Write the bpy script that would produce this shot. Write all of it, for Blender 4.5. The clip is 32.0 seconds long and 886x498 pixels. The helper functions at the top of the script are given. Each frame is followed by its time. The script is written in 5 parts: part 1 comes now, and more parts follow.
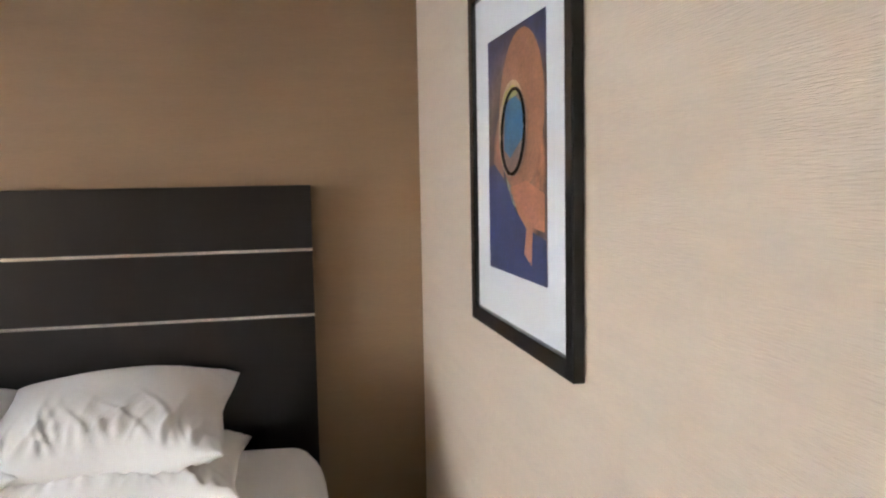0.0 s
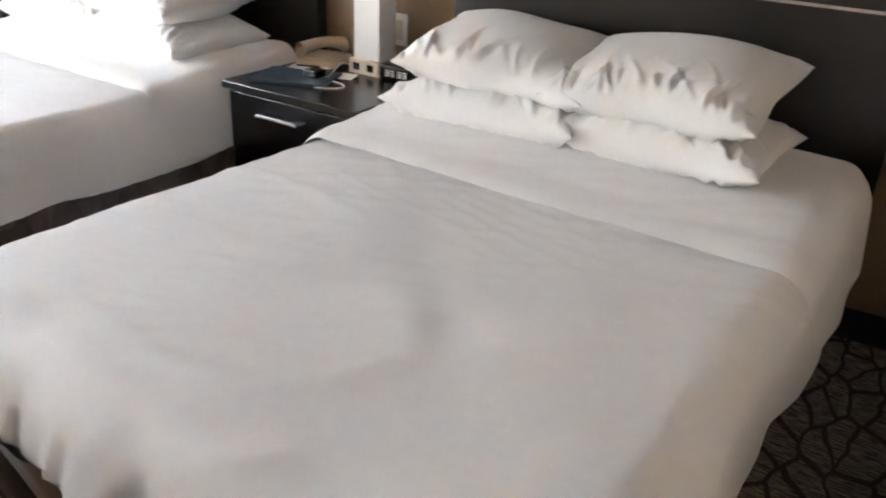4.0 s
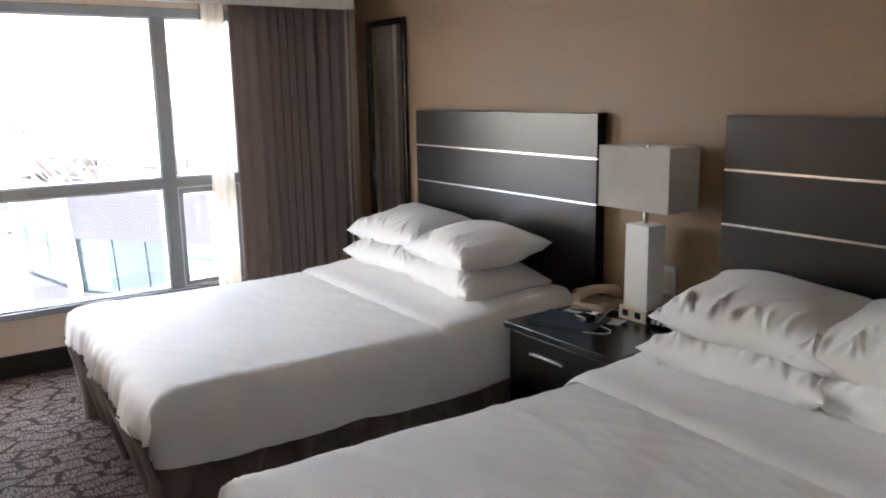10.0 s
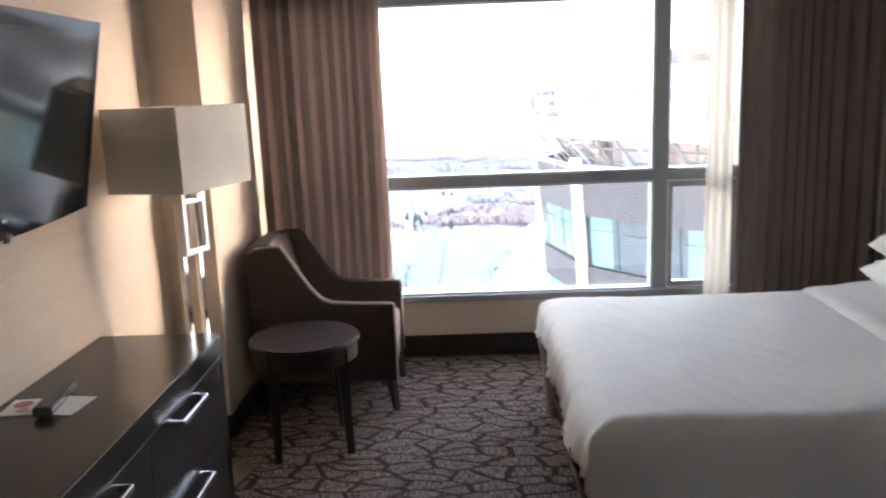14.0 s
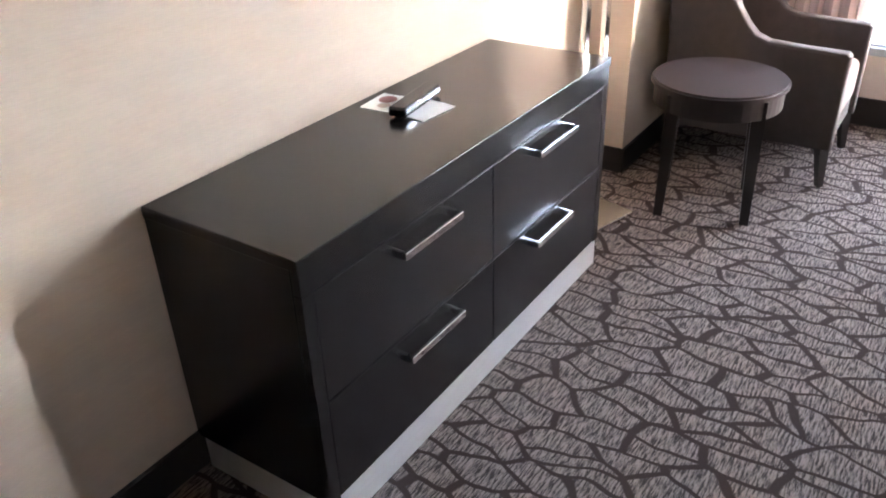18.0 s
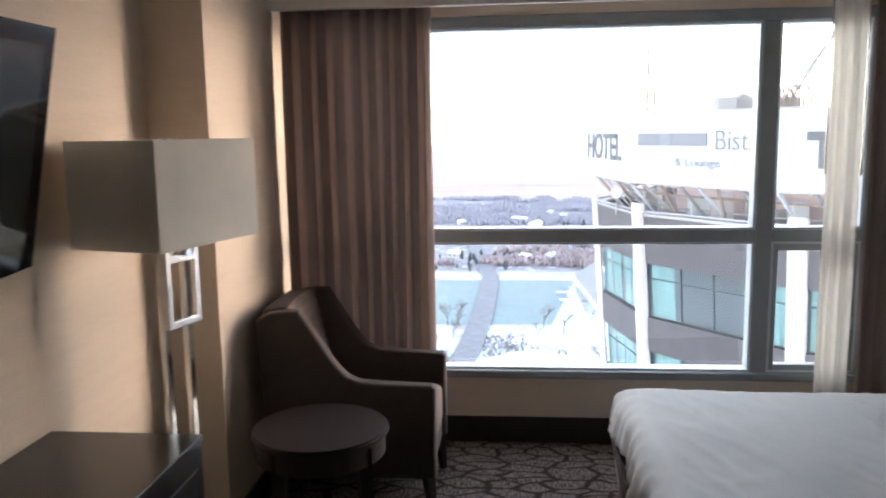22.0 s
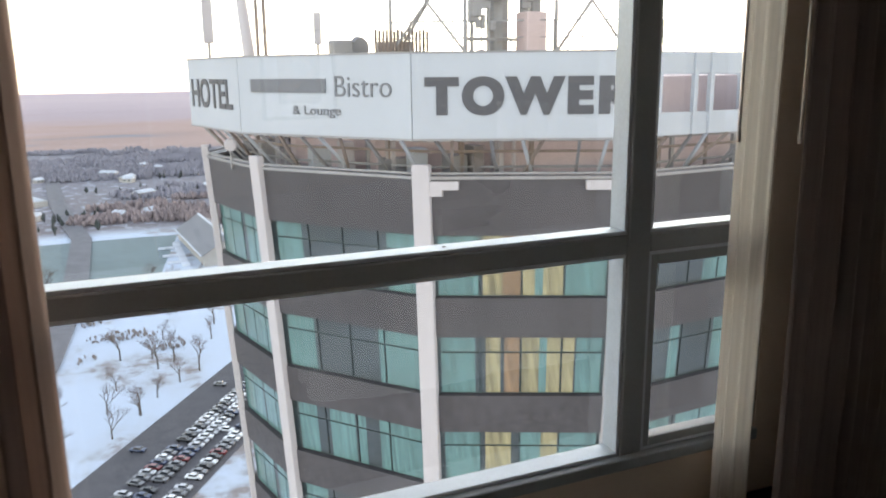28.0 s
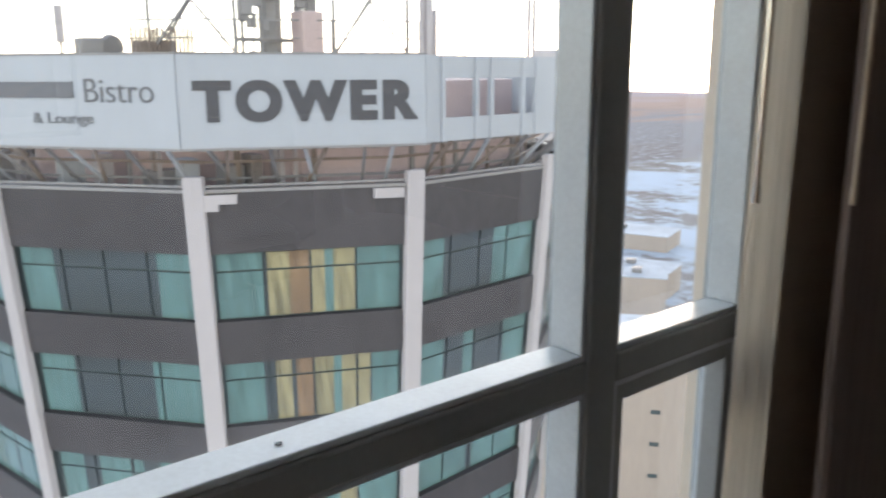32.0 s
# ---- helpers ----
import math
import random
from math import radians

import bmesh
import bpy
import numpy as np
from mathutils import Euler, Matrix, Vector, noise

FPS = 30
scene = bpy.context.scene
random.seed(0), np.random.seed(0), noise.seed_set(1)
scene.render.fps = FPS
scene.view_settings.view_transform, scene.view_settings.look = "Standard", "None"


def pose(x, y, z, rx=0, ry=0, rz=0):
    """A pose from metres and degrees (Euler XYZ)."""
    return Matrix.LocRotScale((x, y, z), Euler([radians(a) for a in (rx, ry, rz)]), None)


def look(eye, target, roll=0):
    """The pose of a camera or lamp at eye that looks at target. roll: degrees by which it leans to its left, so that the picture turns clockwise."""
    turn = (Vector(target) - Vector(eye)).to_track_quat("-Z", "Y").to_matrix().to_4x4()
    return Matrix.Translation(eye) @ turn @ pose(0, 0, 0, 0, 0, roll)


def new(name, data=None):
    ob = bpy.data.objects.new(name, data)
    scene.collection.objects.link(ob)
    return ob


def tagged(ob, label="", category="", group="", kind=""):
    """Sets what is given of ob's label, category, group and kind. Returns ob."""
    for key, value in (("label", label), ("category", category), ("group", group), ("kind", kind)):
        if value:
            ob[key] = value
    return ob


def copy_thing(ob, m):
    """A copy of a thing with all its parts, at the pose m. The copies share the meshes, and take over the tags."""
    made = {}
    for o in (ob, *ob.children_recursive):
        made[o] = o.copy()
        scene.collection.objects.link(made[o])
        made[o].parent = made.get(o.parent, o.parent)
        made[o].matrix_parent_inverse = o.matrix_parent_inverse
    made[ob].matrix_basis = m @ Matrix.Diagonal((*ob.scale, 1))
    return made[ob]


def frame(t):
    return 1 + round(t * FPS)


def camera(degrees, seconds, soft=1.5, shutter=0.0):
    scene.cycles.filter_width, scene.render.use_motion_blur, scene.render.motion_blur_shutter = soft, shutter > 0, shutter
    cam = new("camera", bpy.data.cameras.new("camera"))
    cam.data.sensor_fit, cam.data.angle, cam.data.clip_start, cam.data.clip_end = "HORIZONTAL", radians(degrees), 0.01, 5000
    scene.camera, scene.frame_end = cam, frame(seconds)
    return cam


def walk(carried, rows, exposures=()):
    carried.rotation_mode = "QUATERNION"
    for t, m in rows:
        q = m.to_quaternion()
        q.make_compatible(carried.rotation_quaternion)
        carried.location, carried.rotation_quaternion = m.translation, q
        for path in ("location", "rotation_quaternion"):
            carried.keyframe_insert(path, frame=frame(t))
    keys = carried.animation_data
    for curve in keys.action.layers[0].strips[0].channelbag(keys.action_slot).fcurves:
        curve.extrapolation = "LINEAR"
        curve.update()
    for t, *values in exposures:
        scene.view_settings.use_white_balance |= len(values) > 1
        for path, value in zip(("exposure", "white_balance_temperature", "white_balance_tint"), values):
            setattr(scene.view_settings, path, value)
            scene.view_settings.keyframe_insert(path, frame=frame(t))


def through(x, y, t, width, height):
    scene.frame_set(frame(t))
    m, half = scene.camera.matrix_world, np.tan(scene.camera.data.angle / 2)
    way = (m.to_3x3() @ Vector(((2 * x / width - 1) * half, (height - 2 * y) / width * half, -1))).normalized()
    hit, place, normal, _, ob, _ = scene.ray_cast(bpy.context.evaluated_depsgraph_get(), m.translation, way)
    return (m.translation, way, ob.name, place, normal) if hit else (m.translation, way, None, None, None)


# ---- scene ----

cam = camera(58.3, 32.0, 1.9, 0.4)
PATH = [
    (0, (-0.539, -2.693, 1.496), (-0.123, -0.745, 1.319), -1.07),
    (0.5, (-0.544, -2.704, 1.484), (-0.228, -0.746, 1.22), -0.47),
    (1, (-0.529, -2.688, 1.468), (-0.324, -0.743, 1.049), -0.61),
    (1.5, (-0.531, -2.683, 1.454), (-0.42, -0.76, 0.917), -0.61),
    (2, (-0.556, -2.703, 1.446), (-0.563, -0.801, 0.828), -0.95),
    (2.5, (-0.538, -2.688, 1.436), (-0.769, -0.825, 0.747), -0.44),
    (3, (-0.46, -2.652, 1.408), (-1.003, -0.875, 0.669), 2.4),
    (3.5, (-0.372, -2.667, 1.396), (-1.153, -1.066, 0.487), 2.5),
    (4, (-0.291, -2.694, 1.398), (-1.255, -1.181, 0.515), 2.8),
    (4.5, (-0.143, -2.721, 1.419), (-1.265, -1.303, 0.564), 3.2),
    (6.5, (0.084, -2.938, 1.605), (-1.204, -1.476, 1.152), -0.5),
    (7, (0.072, -2.932, 1.606), (-1.214, -1.477, 1.132), -0.2),
    (7.5, (0.072, -2.915, 1.6), (-1.262, -1.501, 1.13), -0.2),
    (8, (0.071, -2.908, 1.605), (-1.342, -1.565, 1.162), -0.7),
    (8.5, (0.079, -2.877, 1.605), (-1.418, -1.612, 1.208), -0.6),
    (9, (0.071, -2.844, 1.605), (-1.487, -1.647, 1.236), -0.3),
    (9.5, (0.06, -2.788, 1.597), (-1.542, -1.652, 1.22), -0.1),
    (10, (-0.011, -2.769, 1.596), (-1.628, -1.657, 1.206), -1.0),
    (10.5, (-0.058, -2.735, 1.592), (-1.706, -1.675, 1.195), -1.1),
    (11, (-0.045, -2.693, 1.613), (-1.789, -1.8, 1.21), -0.8),
    (11.5, (-0.041, -2.66, 1.605), (-1.872, -1.954, 1.217), -1.0),
    (12, (-0.035, -2.605, 1.604), (-1.924, -2.08, 1.21), -0.7),
    (12.5, (-0.102, -2.604, 1.591), (-2.013, -2.2, 1.165), -1.0),
    (13, (-0.215, -2.62, 1.586), (-2.141, -2.297, 1.154), -2.3),
    (13.5, (-0.322, -2.604, 1.576), (-2.268, -2.424, 1.149), -3.0),
    (14, (-0.447, -2.518, 1.598), (-2.407, -2.567, 1.202), -2.2),
    (14.5, (-0.552, -2.462, 1.587), (-2.498, -2.759, 1.235), -2.4),
    (16.5, (-0.903, -2.462, 1.552), (-2.487, -3.489, 0.892), -2.9),
    (17, (-0.918, -2.46, 1.527), (-2.43, -3.522, 0.762), -4.0),
    (17.5, (-0.921, -2.471, 1.507), (-2.339, -3.481, 0.523), -2.3),
    (18, (-0.925, -2.478, 1.499), (-2.342, -3.465, 0.49), -2.2),
    (18.5, (-0.926, -2.474, 1.52), (-2.487, -3.546, 0.879), -2.1),
    (19, (-0.918, -2.475, 1.553), (-2.532, -3.601, 1.195), -1.6),
    (19.5, (-0.924, -2.473, 1.583), (-2.543, -3.637, 1.431), -1.2),
    (20, (-0.918, -2.474, 1.603), (-2.556, -3.621, 1.556), -2.0),
    (20.5, (-0.899, -2.507, 1.598), (-2.663, -3.447, 1.533), -2.3),
    (21, (-0.887, -2.551, 1.59), (-2.779, -3.179, 1.435), -2.6),
    (21.5, (-1.005, -2.551, 1.592), (-2.956, -2.902, 1.324), -1.7),
    (22, (-1.169, -2.535, 1.585), (-3.138, -2.719, 1.289), -0.9),
    (22.5, (-1.312, -2.591, 1.587), (-3.287, -2.587, 1.27), -0.9),
    (23, (-1.444, -2.711, 1.592), (-3.408, -2.508, 1.274), -1.8),
    (23.5, (-1.608, -2.75, 1.592), (-3.558, -2.465, 1.252), -1.2),
    (24, (-1.787, -2.683, 1.599), (-3.741, -2.417, 1.263), -0.7),
    (24.5, (-1.93, -2.634, 1.62), (-3.881, -2.396, 1.246), -0.4),
    (26.5, (-2.712, -2.754, 1.574), (-4.613, -2.272, 1.18), 0.9),
    (27, (-2.917, -2.828, 1.584), (-4.79, -2.251, 1.186), 0.3),
    (27.5, (-3.038, -2.87, 1.583), (-4.87, -2.184, 1.166), -0.3),
    (28, (-3.187, -2.791, 1.565), (-4.983, -2.026, 1.127), -0.6),
    (28.5, (-3.332, -2.703, 1.57), (-5.103, -1.883, 1.134), 0.2),
    (29, (-3.424, -2.7, 1.581), (-5.098, -1.709, 1.116), 1.0),
    (29.5, (-3.619, -2.705, 1.598), (-5.231, -1.602, 1.165), 0.5),
    (30, (-3.757, -2.652, 1.585), (-5.355, -1.516, 1.188), -0.5),
    (30.5, (-3.909, -2.494, 1.575), (-5.395, -1.216, 1.177), -0.1),
    (31, (-4.037, -2.407, 1.572), (-5.391, -0.99, 1.175), 0.6),
    (31.5, (-4.119, -2.448, 1.591), (-5.502, -1.061, 1.185), -0.2),
    (32, (-4.222, -2.412, 1.582), (-5.735, -1.179, 1.147), -0.2),
]
EXPOSURES = [(0, 6.35, 6350, 20), (2, 6.45, 6050, 20), (3, 6.5, 6050, 20), (4.2, 6.25, 6450, 20), (7, 5.9, 6350, 20), (9, 5.6, 6300, 20), (11, 5.3, 6350, 20), (12, 5.15, 6350, 20), (14, 4.7, 6250, 20), (16.5, 5.65, 5850, 20), (17, 5.85, 5850, 20),
             (18, 6.45, 5850, 20), (19, 5.5, 5700, 20), (20, 5.05, 5650, 20), (21, 4.75, 5850, 20), (21.7, 4.15, 6050, 19), (23, 3.65, 6600, 16), (25, 3.4, 6900, 16), (27, 2.9, 6800, 16), (30, 2.65, 6650, 16), (32, 2.55, 6600, 16)]
walk(cam, [(t, look(eye, target, roll)) for t, eye, target, roll in PATH], EXPOSURES)
# ---- world, sun, exposure ----
SUN_ELEV, SUN_YAW = 6.0, 33.0          # the sun stands low, beyond the tower
wd = bpy.data.worlds.new("world")
scene.world = wd
wd.use_nodes = True
nt = wd.node_tree
sky = nt.nodes.new("ShaderNodeTexSky")
sky.sky_type = 'NISHITA'
sky.sun_disc = False
sky.sun_elevation = radians(SUN_ELEV)
sky.sun_rotation = radians(-SUN_YAW)
sky.air_density, sky.dust_density, sky.ozone_density = 1.0, 0.22, 1.5
bg = nt.nodes["Background"]
bg.inputs[1].default_value = 0.15
hsv = nt.nodes.new("ShaderNodeHueSaturation")          # thin haze pales the sky
hsv.inputs["Saturation"].default_value = 0.5
nt.links.new(sky.outputs[0], hsv.inputs["Color"])
nt.links.new(hsv.outputs[0], bg.inputs[0])
sun_data = bpy.data.lights.new("sun", 'SUN')
sun_data.energy, sun_data.angle, sun_data.color = 0.085, radians(16.0), (1.0, 0.78, 0.56)
sun = new("sun", sun_data)
a_, e_ = radians(SUN_YAW), radians(SUN_ELEV)
sun_dir = Vector((-math.sin(a_) * math.cos(e_), math.cos(a_) * math.cos(e_), math.sin(e_)))
sun.matrix_world = look(sun_dir * 60, (0, 0, 0))
# ---- materials ----
def node(nt, kind, **values):
    n = nt.nodes.new(kind)
    for k, v in values.items():
        n.inputs[k.replace("_", " ")].default_value = v
    return n


def material(name, color, rough=0.6, metal=0.0, vary=0.12, scale=6.0, stretch=(1, 1, 1), bump=0.0, bump_scale=60.0,
             bump_stretch=(1, 1, 1), coat=0.0, spec=0.5, sheen=0.0, island=0.0):
    """A plain surface with colour variation at two scales and fine relief, in metres."""
    m = bpy.data.materials.new(name)
    m.use_nodes = True
    nt = m.node_tree
    b = nt.nodes["Principled BSDF"]
    b.inputs["Roughness"].default_value, b.inputs["Metallic"].default_value = rough, metal
    b.inputs["Coat Weight"].default_value = coat
    b.inputs["Coat Roughness"].default_value = 0.08
    b.inputs["Specular IOR Level"].default_value = spec
    b.inputs["Sheen Weight"].default_value = sheen
    tc = nt.nodes.new("ShaderNodeTexCoord")
    mp = nt.nodes.new("ShaderNodeMapping")
    mp.inputs["Scale"].default_value = stretch
    nt.links.new(tc.outputs["Object"], mp.inputs[0])
    n1 = node(nt, "ShaderNodeTexNoise", Scale=scale, Detail=5.0)
    n2 = node(nt, "ShaderNodeTexNoise", Scale=scale * 9, Detail=4.0)
    nt.links.new(mp.outputs[0], n1.inputs["Vector"])
    nt.links.new(mp.outputs[0], n2.inputs["Vector"])
    add = nt.nodes.new("ShaderNodeMath")
    add.operation = 'ADD'
    nt.links.new(n1.outputs[0], add.inputs[0])
    nt.links.new(n2.outputs[0], add.inputs[1])
    ramp = nt.nodes.new("ShaderNodeMapRange")
    ramp.inputs["From Min"].default_value, ramp.inputs["From Max"].default_value = 0.6, 1.4
    ramp.inputs["To Min"].default_value, ramp.inputs["To Max"].default_value = 1 - vary, 1 + vary
    nt.links.new(add.outputs[0], ramp.inputs[0])
    col = nt.nodes.new("ShaderNodeVectorMath")
    col.operation = 'SCALE'
    col.inputs[0].default_value = color
    nt.links.new(ramp.outputs[0], col.inputs["Scale"])
    out = col.outputs[0]
    if island:
        oi = nt.nodes.new("ShaderNodeObjectInfo")
        r2 = nt.nodes.new("ShaderNodeMapRange")
        r2.inputs["To Min"].default_value, r2.inputs["To Max"].default_value = 1 - island, 1 + island
        nt.links.new(oi.outputs["Random"], r2.inputs[0])
        c2 = nt.nodes.new("ShaderNodeVectorMath")
        c2.operation = 'SCALE'
        nt.links.new(out, c2.inputs[0])
        nt.links.new(r2.outputs[0], c2.inputs["Scale"])
        out = c2.outputs[0]
    nt.links.new(out, b.inputs["Base Color"])
    if bump:
        mb = nt.nodes.new("ShaderNodeMapping")
        mb.inputs["Scale"].default_value = bump_stretch
        nt.links.new(tc.outputs["Object"], mb.inputs[0])
        nb = node(nt, "ShaderNodeTexNoise", Scale=bump_scale, Detail=3.0)
        nt.links.new(mb.outputs[0], nb.inputs["Vector"])
        bp = node(nt, "ShaderNodeBump", Strength=bump, Distance=0.004)
        nt.links.new(nb.outputs[0], bp.inputs["Height"])
        nt.links.new(bp.outputs[0], b.inputs["Normal"])
    return m


def glass(name, tint=(0.97, 0.99, 0.98), rough=0.0):
    m = bpy.data.materials.new(name)
    m.use_nodes = True
    b = m.node_tree.nodes["Principled BSDF"]
    b.inputs["Base Color"].default_value = (*tint, 1)
    b.inputs["Transmission Weight"].default_value = 1.0
    b.inputs["Roughness"].default_value = rough
    b.inputs["IOR"].default_value = 1.45
    return m


def carpet():
    m = bpy.data.materials.new("carpet")
    m.use_nodes = True
    nt = m.node_tree
    b = nt.nodes["Principled BSDF"]
    b.inputs["Roughness"].default_value = 0.95
    b.inputs["Specular IOR Level"].default_value = 0.1
    tc = nt.nodes.new("ShaderNodeTexCoord")
    # bent cells with dark outlines
    def op(kind, a, b=None, c=None):
        n = nt.nodes.new("ShaderNodeMath")
        n.operation = kind
        for k, v in enumerate((a, b, c)):
            if v is None:
                continue
            if isinstance(v, (int, float)):
                n.inputs[k].default_value = v
            else:
                nt.links.new(v, n.inputs[k])
        return n.outputs[0]
    n1 = node(nt, "ShaderNodeTexNoise", Scale=4.5, Detail=2.0)
    n2 = node(nt, "ShaderNodeTexNoise", Scale=2.3, Detail=1.0)
    nt.links.new(tc.outputs["Object"], n1.inputs["Vector"])
    nt.links.new(tc.outputs["Object"], n2.inputs["Vector"])
    bend = nt.nodes.new("ShaderNodeVectorMath")
    bend.operation = 'MULTIPLY_ADD'
    bend.inputs[1].default_value = (0.11, 0.09, 0.0)
    nt.links.new(n1.outputs["Color"], bend.inputs[0])
    nt.links.new(tc.outputs["Object"], bend.inputs[2])
    mpc = nt.nodes.new("ShaderNodeMapping")
    mpc.inputs["Rotation"].default_value = (0, 0, radians(9))
    mpc.inputs["Scale"].default_value = (12.8, 5.6, 0.0)
    nt.links.new(bend.outputs[0], mpc.inputs[0])
    vo = nt.nodes.new("ShaderNodeTexVoronoi")
    vo.voronoi_dimensions, vo.feature = '2D', 'DISTANCE_TO_EDGE'
    vo.inputs["Scale"].default_value = 1.0
    nt.links.new(mpc.outputs[0], vo.inputs["Vector"])
    wid = op('MULTIPLY_ADD', n2.outputs[0], 0.08, 0.02)
    edge = nt.nodes.new("ShaderNodeMapRange")
    nt.links.new(wid, edge.inputs["From Min"])
    nt.links.new(op('ADD', wid, 0.03), edge.inputs["From Max"])
    nt.links.new(vo.outputs["Distance"], edge.inputs[0])
    mps = nt.nodes.new("ShaderNodeMapping")
    mps.inputs["Scale"].default_value = (22.0, 170.0, 1.0)
    nt.links.new(tc.outputs["Object"], mps.inputs[0])
    streak = node(nt, "ShaderNodeTexNoise", Scale=1.0, Detail=3.0, Roughness=0.7)
    nt.links.new(mps.outputs[0], streak.inputs["Vector"])
    sr = nt.nodes.new("ShaderNodeValToRGB")
    sr.color_ramp.elements[0].position, sr.color_ramp.elements[0].color = 0.42, (0.055, 0.043, 0.04, 1)
    sr.color_ramp.elements[1].position, sr.color_ramp.elements[1].color = 0.58, (0.30, 0.245, 0.212, 1)
    nt.links.new(streak.outputs[0], sr.inputs[0])
    mix = nt.nodes.new("ShaderNodeMix")
    mix.data_type = 'RGBA'
    mix.inputs[6].default_value = (0.05, 0.034, 0.029, 1)
    nt.links.new(edge.outputs[0], mix.inputs[0])
    nt.links.new(sr.outputs[0], mix.inputs[7])
    nt.links.new(mix.outputs[2], b.inputs["Base Color"])
    nz = node(nt, "ShaderNodeTexNoise", Scale=420.0, Detail=2.0)
    nt.links.new(tc.outputs["Object"], nz.inputs["Vector"])
    bp = node(nt, "ShaderNodeBump", Strength=0.6, Distance=0.004)
    nt.links.new(nz.outputs[0], bp.inputs["Height"])
    nt.links.new(bp.outputs[0], b.inputs["Normal"])
    return m



def voile(name, color, through, clear, stretch=(3, 12, 0.15)):
    """Woven cloth that lets light through: reflected, transmitted and clear parts."""
    m = bpy.data.materials.new(name)
    m.use_nodes = True
    nt = m.node_tree
    b = nt.nodes["Principled BSDF"]
    b.inputs["Roughness"].default_value = 0.9
    tc = nt.nodes.new("ShaderNodeTexCoord")
    mp = nt.nodes.new("ShaderNodeMapping")
    mp.inputs["Scale"].default_value = stretch
    nt.links.new(tc.outputs["Object"], mp.inputs[0])
    nz = node(nt, "ShaderNodeTexNoise", Scale=9.0, Detail=5.0)
    nt.links.new(mp.outputs[0], nz.inputs["Vector"])
    mr = nt.nodes.new("ShaderNodeMapRange")
    mr.inputs["From Min"].default_value, mr.inputs["From Max"].default_value = 0.3, 0.7
    mr.inputs["To Min"].default_value, mr.inputs["To Max"].default_value = 0.92, 1.07
    nt.links.new(nz.outputs[0], mr.inputs[0])
    sc = nt.nodes.new("ShaderNodeVectorMath")
    sc.operation = 'SCALE'
    sc.inputs[0].default_value = color
    nt.links.new(mr.outputs[0], sc.inputs["Scale"])
    nt.links.new(sc.outputs[0], b.inputs["Base Color"])
    tr = nt.nodes.new("ShaderNodeBsdfTranslucent")
    nt.links.new(sc.outputs[0], tr.inputs["Color"])
    mx = nt.nodes.new("ShaderNodeMixShader")
    mx.inputs[0].default_value = through
    nt.links.new(b.outputs[0], mx.inputs[1])
    nt.links.new(tr.outputs[0], mx.inputs[2])
    tp = nt.nodes.new("ShaderNodeBsdfTransparent")
    m2 = nt.nodes.new("ShaderNodeMixShader")
    m2.inputs[0].default_value = clear
    nt.links.new(mx.outputs[0], m2.inputs[1])
    nt.links.new(tp.outputs[0], m2.inputs[2])
    nt.links.new(m2.outputs[0], nt.nodes["Material Output"].inputs[0])
    return m


M_CARPET = carpet()
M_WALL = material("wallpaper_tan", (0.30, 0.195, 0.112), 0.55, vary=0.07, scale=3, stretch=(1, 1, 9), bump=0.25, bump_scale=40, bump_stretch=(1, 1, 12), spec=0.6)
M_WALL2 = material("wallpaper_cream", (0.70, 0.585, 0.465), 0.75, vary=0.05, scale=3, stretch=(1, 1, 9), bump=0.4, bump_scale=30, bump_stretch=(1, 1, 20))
M_CEIL = material("ceiling_paint", (0.66, 0.64, 0.61), 0.85, vary=0.03, bump=0.2, bump_scale=150)
M_TRIM = material("white_paint", (0.72, 0.69, 0.64), 0.5, vary=0.03)
M_BASE = material("dark_baseboard", (0.018, 0.014, 0.012), 0.45, vary=0.2)
M_DARK = material("espresso_laminate", (0.0075, 0.0056, 0.0052), 0.27, spec=0.6, vary=0.25, scale=4, stretch=(1, 1, 14))
M_HEAD = material("espresso_headboard", (0.0065, 0.0042, 0.0034), 0.31, spec=0.62, vary=0.2, scale=4, stretch=(1, 1, 14))
M_TOPD = material("espresso_top", (0.013, 0.011, 0.0095), 0.22, vary=0.2, scale=4, stretch=(2, 18, 1))
M_METAL = material("brushed_steel", (0.75, 0.74, 0.72), 0.25, 1.0, vary=0.05, scale=30)
M_PLINTH = material("satin_plinth", (0.62, 0.60, 0.57), 0.45, 0.3, vary=0.06, scale=12, stretch=(1, 1, 8))
M_CHROME = material("polished_chrome", (0.85, 0.84, 0.82), 0.08, 1.0, vary=0.03)
M_LINEN = material("white_linen", (0.80, 0.79, 0.78), 0.85, vary=0.03, scale=4, bump=0.12, bump_scale=700, sheen=0.1)
M_SHEET = material("white_cotton", (0.83, 0.82, 0.81), 0.8, vary=0.02, scale=4, bump=0.10, bump_scale=500)
M_PILLOW = material("pillow_cotton", (0.83, 0.82, 0.805), 0.75, vary=0.02, scale=5, bump=0.15, bump_scale=300)
M_SKIRT = material("brown_bed_skirt", (0.165, 0.118, 0.104), 0.8, vary=0.2, scale=8, stretch=(4, 4, 0.4), sheen=0.3)
M_CURT = voile("grey_brown_drapery", (0.35, 0.285, 0.26), 0.45, 0.0)
M_SHEER = voile("sheer_voile", (0.82, 0.765, 0.69), 0.66, 0.08)
M_SHADE = voile("linen_lamp_shade", (0.76, 0.73, 0.68), 0.4, 0.0, (0.5, 0.5, 0.5))
M_FRAME = material("slate_window_frame", (0.33, 0.355, 0.37), 0.45, vary=0.08, scale=10)
